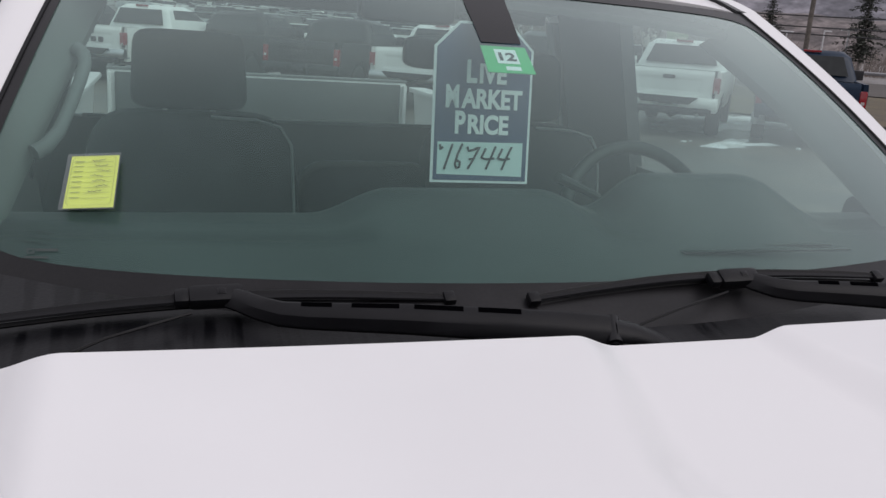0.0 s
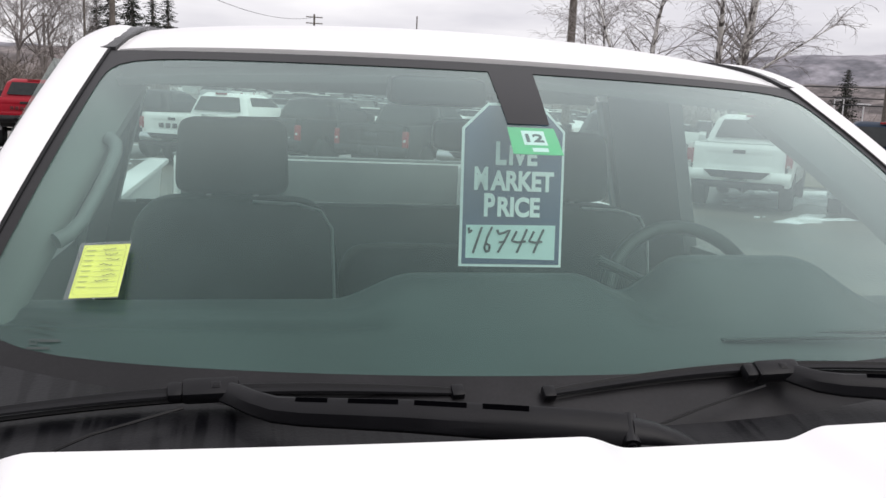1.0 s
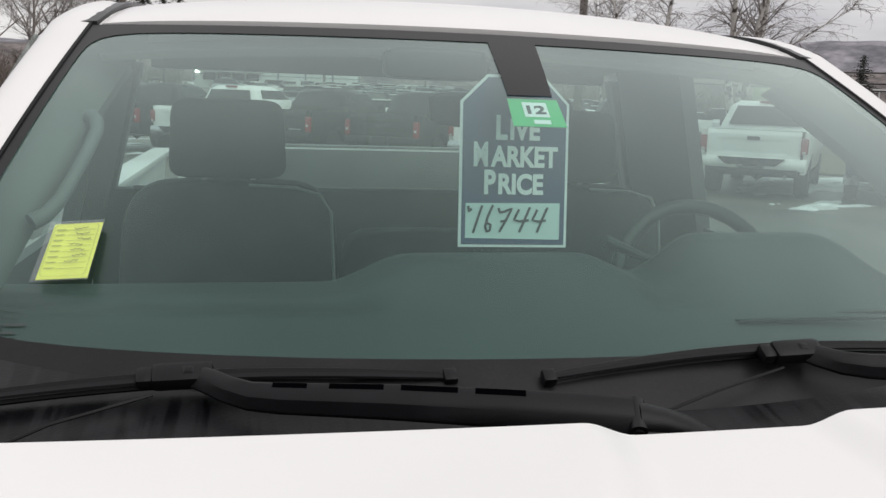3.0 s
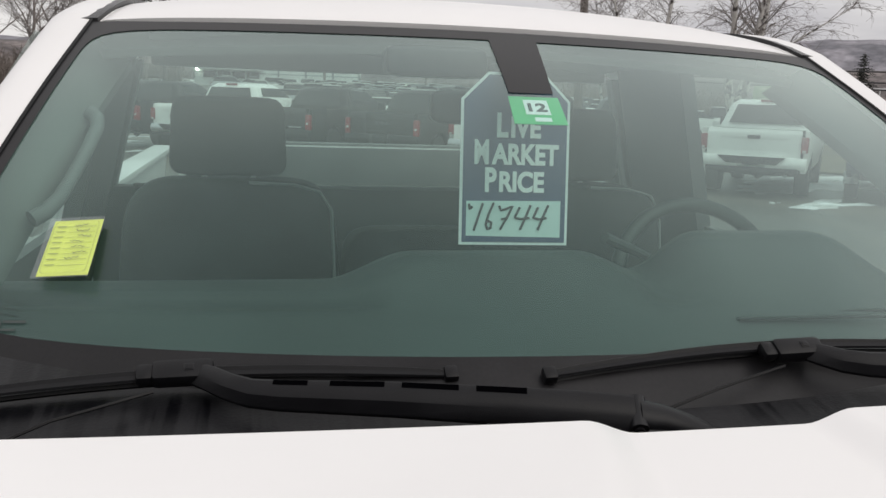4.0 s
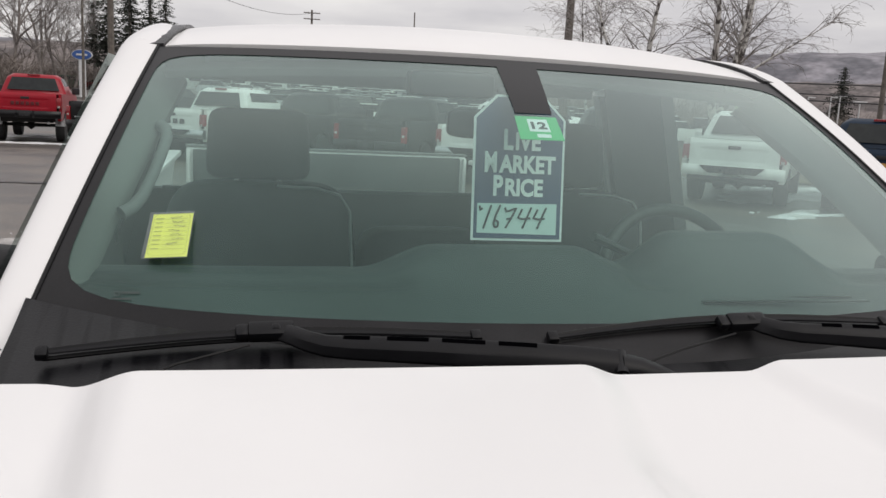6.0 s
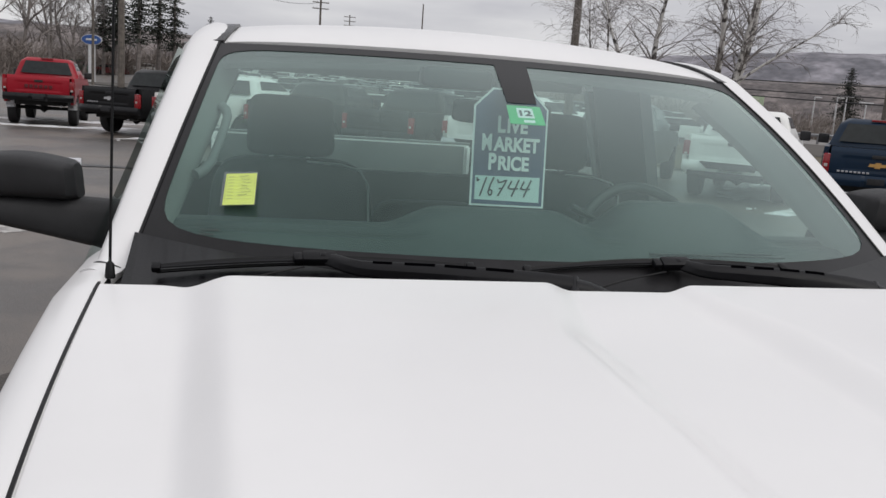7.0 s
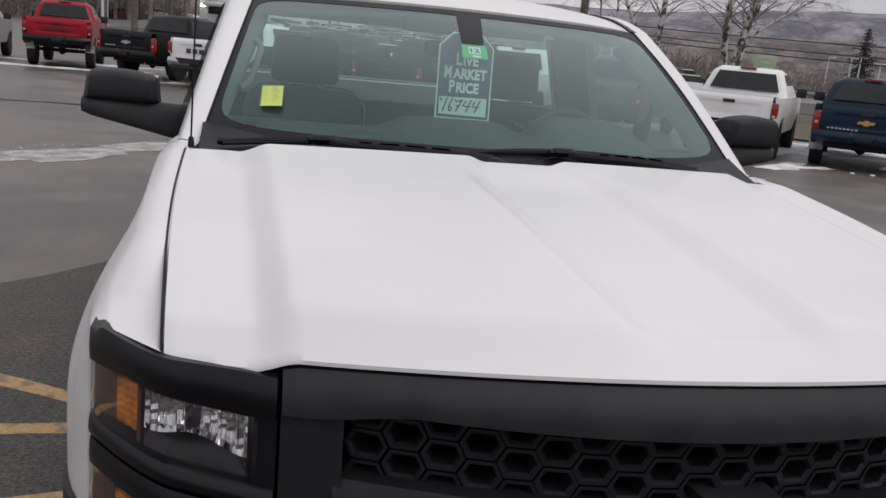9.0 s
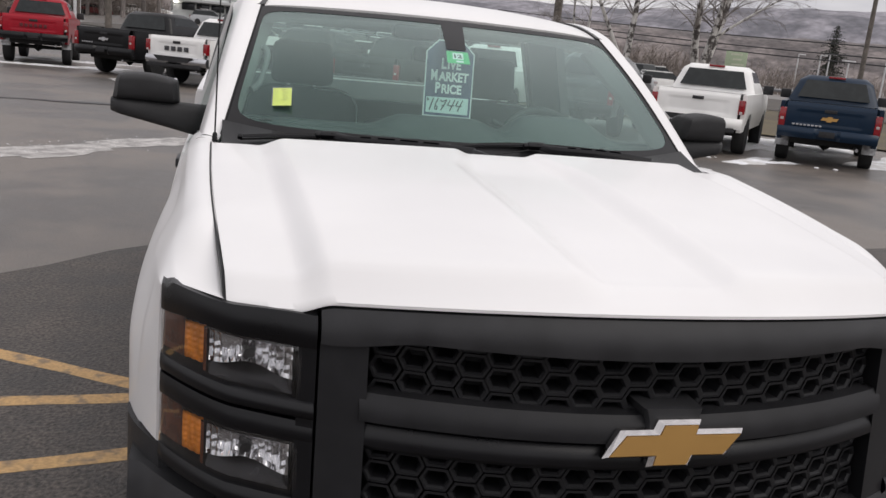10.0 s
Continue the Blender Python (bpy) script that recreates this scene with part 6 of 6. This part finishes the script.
def conifer(x, y, h, seed, w=0.22, bare=0.2):
    rnd = random.Random(seed)
    t = thing("pine_tree", "tall dark ragged pine tree", "tree", "pines", Matrix.Translation((x, y, 0)))
    part("trunk", Shape().tube([(0, 0, 0), (0.1, 0, h * 0.5), (0, 0, h)], [h * 0.018, h * 0.012, 0.02], 7), BARK, t)
    sh = Shape()
    for k in range(int(26 + h * 1.2)):
        f = bare + (1 - bare) * (k / (26 + h * 1.2)) ** 0.9
        reach = h * w * (1 - f) ** 0.75 * rnd.uniform(0.25, 1.55) + 0.15
        a0 = rnd.uniform(0, 6.3)
        for b in range(4):
            a = a0 + b * 1.57 + rnd.uniform(-0.4, 0.4)
            root = Vector((0, 0, h * f))
            for c in range(6):
                q = root + Vector((math.cos(a), math.sin(a), -0.18)) * reach * (c + 1) / 6
                for e in range(5):
                    s = reach * 0.18 * (1.15 - c / 8) + 0.10
                    u = Vector((rnd.gauss(0, 1), rnd.gauss(0, 1), rnd.gauss(-0.2, 0.5))).normalized() * s
                    v = Vector((rnd.gauss(0, 1), rnd.gauss(0, 1), rnd.gauss(0, 0.5))).normalized() * s * 0.30
                    sh.add([q - v, q + u * 0.6 - v * 0.3, q + u, q + v], [(0, 1, 2, 3)])
    part("crown", sh, NEEDLE, t, "ragged dark needle boughs", 180)
    return t


x, y = at(30.6, 40)
birch(x, y, "white-barked birch forking into three bare stems", ((-0.17, 0.03, 9.6, 0.20), (0.03, -0.05, 10.4, 0.17), (0.17, 0.06, 9.8, 0.20)), 5, 1.35, 0.30, 4.4)
x, y = at(25.85, 40)
birch(x, y, "slender white birch forking low with drooping bare twigs", ((-0.36, 0.05, 8.4, 0.12), (-0.03, -0.04, 9.2, 0.17)), 12, 1.9, 0.22)
x, y = at(22.9, 43)
birch(x, y, "slender leaning white birch with drooping bare twigs", ((-0.14, 0.0, 7.4, 0.09), (0.10, 0.05, 8.0, 0.10)), 17, 0.8, 0.13)
for n, (az, d, h) in enumerate(((-13.2, 100, 15), (-11.2, 110, 15), (-15.6, 95, 16), (-17.5, 90, 14), (-19.5, 88, 15), (-9.9, 120, 14), (-22.0, 90, 16))):
    x, y = at(az, d)
    bare_tree("bare_tree", "grey leafless tree at the edge of the lot", x, y, h, 1 + n % 2, 40 + n, BARK, 0.5, 0.0, "bare trees", 0.016, 4, 5)
for n, (az, d, h) in enumerate(((-7.8, 118, 17.5), (-6.6, 112, 17), (-5.4, 120, 18.5), (-4.5, 116, 15.5), (-8.6, 125, 15), (-2.3, 168, 13.5), (37.85, 130, 9.8), (-18.6, 100, 11), (-16.9, 104, 10), (43, 90, 9))):
    x, y = at(az, d)
    conifer(x, y, h, 70 + n, 0.175 if n < 5 else 0.25, 0.34 if n < 5 else 0.2)


def thicket(az0, az1, d0, d1, h, count, seed, name="brush_thicket", label="brown leafless brush along the road"):
    """Uncountable thin stems and twigs standing in a belt."""
    rnd = random.Random(seed)
    sh = Shape()
    for _ in range(count):
        x, y = at(rnd.uniform(az0, az1), rnd.uniform(d0, d1))
        hh = h * rnd.uniform(0.4, 1.1)
        for k in range(5):
            a, lean = rnd.uniform(0, 6.3), rnd.uniform(0.05, 0.4)
            p = Vector((x + rnd.uniform(-0.4, 0.4), y + rnd.uniform(-0.4, 0.4), 0.0))
            q = p + Vector((math.cos(a) * lean * hh, math.sin(a) * lean * hh, hh * rnd.uniform(0.6, 1)))
            w = 0.03 + 0.008 * hh
            sh.add([p + Vector((-w, 0, 0)), p + Vector((w, 0, 0)), q], [(0, 1, 2)])
            for e in range(3):
                m = p.lerp(q, rnd.uniform(0.35, 0.95))
                n = m + Vector((rnd.gauss(0, 0.22) * hh, rnd.gauss(0, 0.22) * hh, rnd.uniform(0.05, 0.3) * hh))
                sh.add([m + Vector((-w * 0.6, 0, 0)), m + Vector((w * 0.6, 0, 0)), n], [(0, 1, 2)])
    return single(name, sh, BRUSH, label, "brush", kind="stuff", angle=180)


thicket(20, 30, 85, 100, 4.2, 260, 1)
thicket(-24, -12, 92, 112, 5.5, 420, 2)
thicket(-12, -4.4, 125, 140, 6.5, 320, 3)
thicket(31, 48, 105, 140, 3.6, 300, 4)
thicket(12, 24, 150, 170, 5.0, 260, 6)

# wooded hills all round; distance haze is painted into the far ones' colour
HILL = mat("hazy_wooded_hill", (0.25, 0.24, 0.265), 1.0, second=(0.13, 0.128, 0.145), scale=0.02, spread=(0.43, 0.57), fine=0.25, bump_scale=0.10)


def ridge(u, v, d, deep, low, high, ph):
    """A ridge round the place; low and high: degrees of its crest over the eye towards the lot's back and towards the road."""
    az = lerp(-180, 180, u)
    deg = lerp(low, high, smooth(2, 44, az)) + 0.16 * math.sin(radians(az) * 9 + ph) + 0.09 * math.sin(radians(az) * 23 + 2 * ph) + 0.03 * math.sin(radians(az) * 83) + 0.025 * math.sin(radians(az) * 171 + 1)
    x, y = at(az, d + deep * v)
    return x, y, 1.7 + math.tan(radians(deg)) * (d + deep) * math.sin(math.pi * 0.5 * min(1, v * 1.05)) - 4 * (1 - v)


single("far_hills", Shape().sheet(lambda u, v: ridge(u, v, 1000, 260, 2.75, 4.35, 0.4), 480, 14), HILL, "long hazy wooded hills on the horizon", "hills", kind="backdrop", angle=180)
single("near_hills", Shape().sheet(lambda u, v: ridge(u, v, 560, 90, 2.55, 2.30, 2.3), 480, 8), mat("wooded_rise", (0.19, 0.165, 0.16), 1.0, second=(0.10, 0.088, 0.088), scale=0.05, spread=(0.43, 0.57), fine=0.35, bump_scale=0.25), "brown wooded rise behind the lot", "hills", kind="backdrop", angle=180)
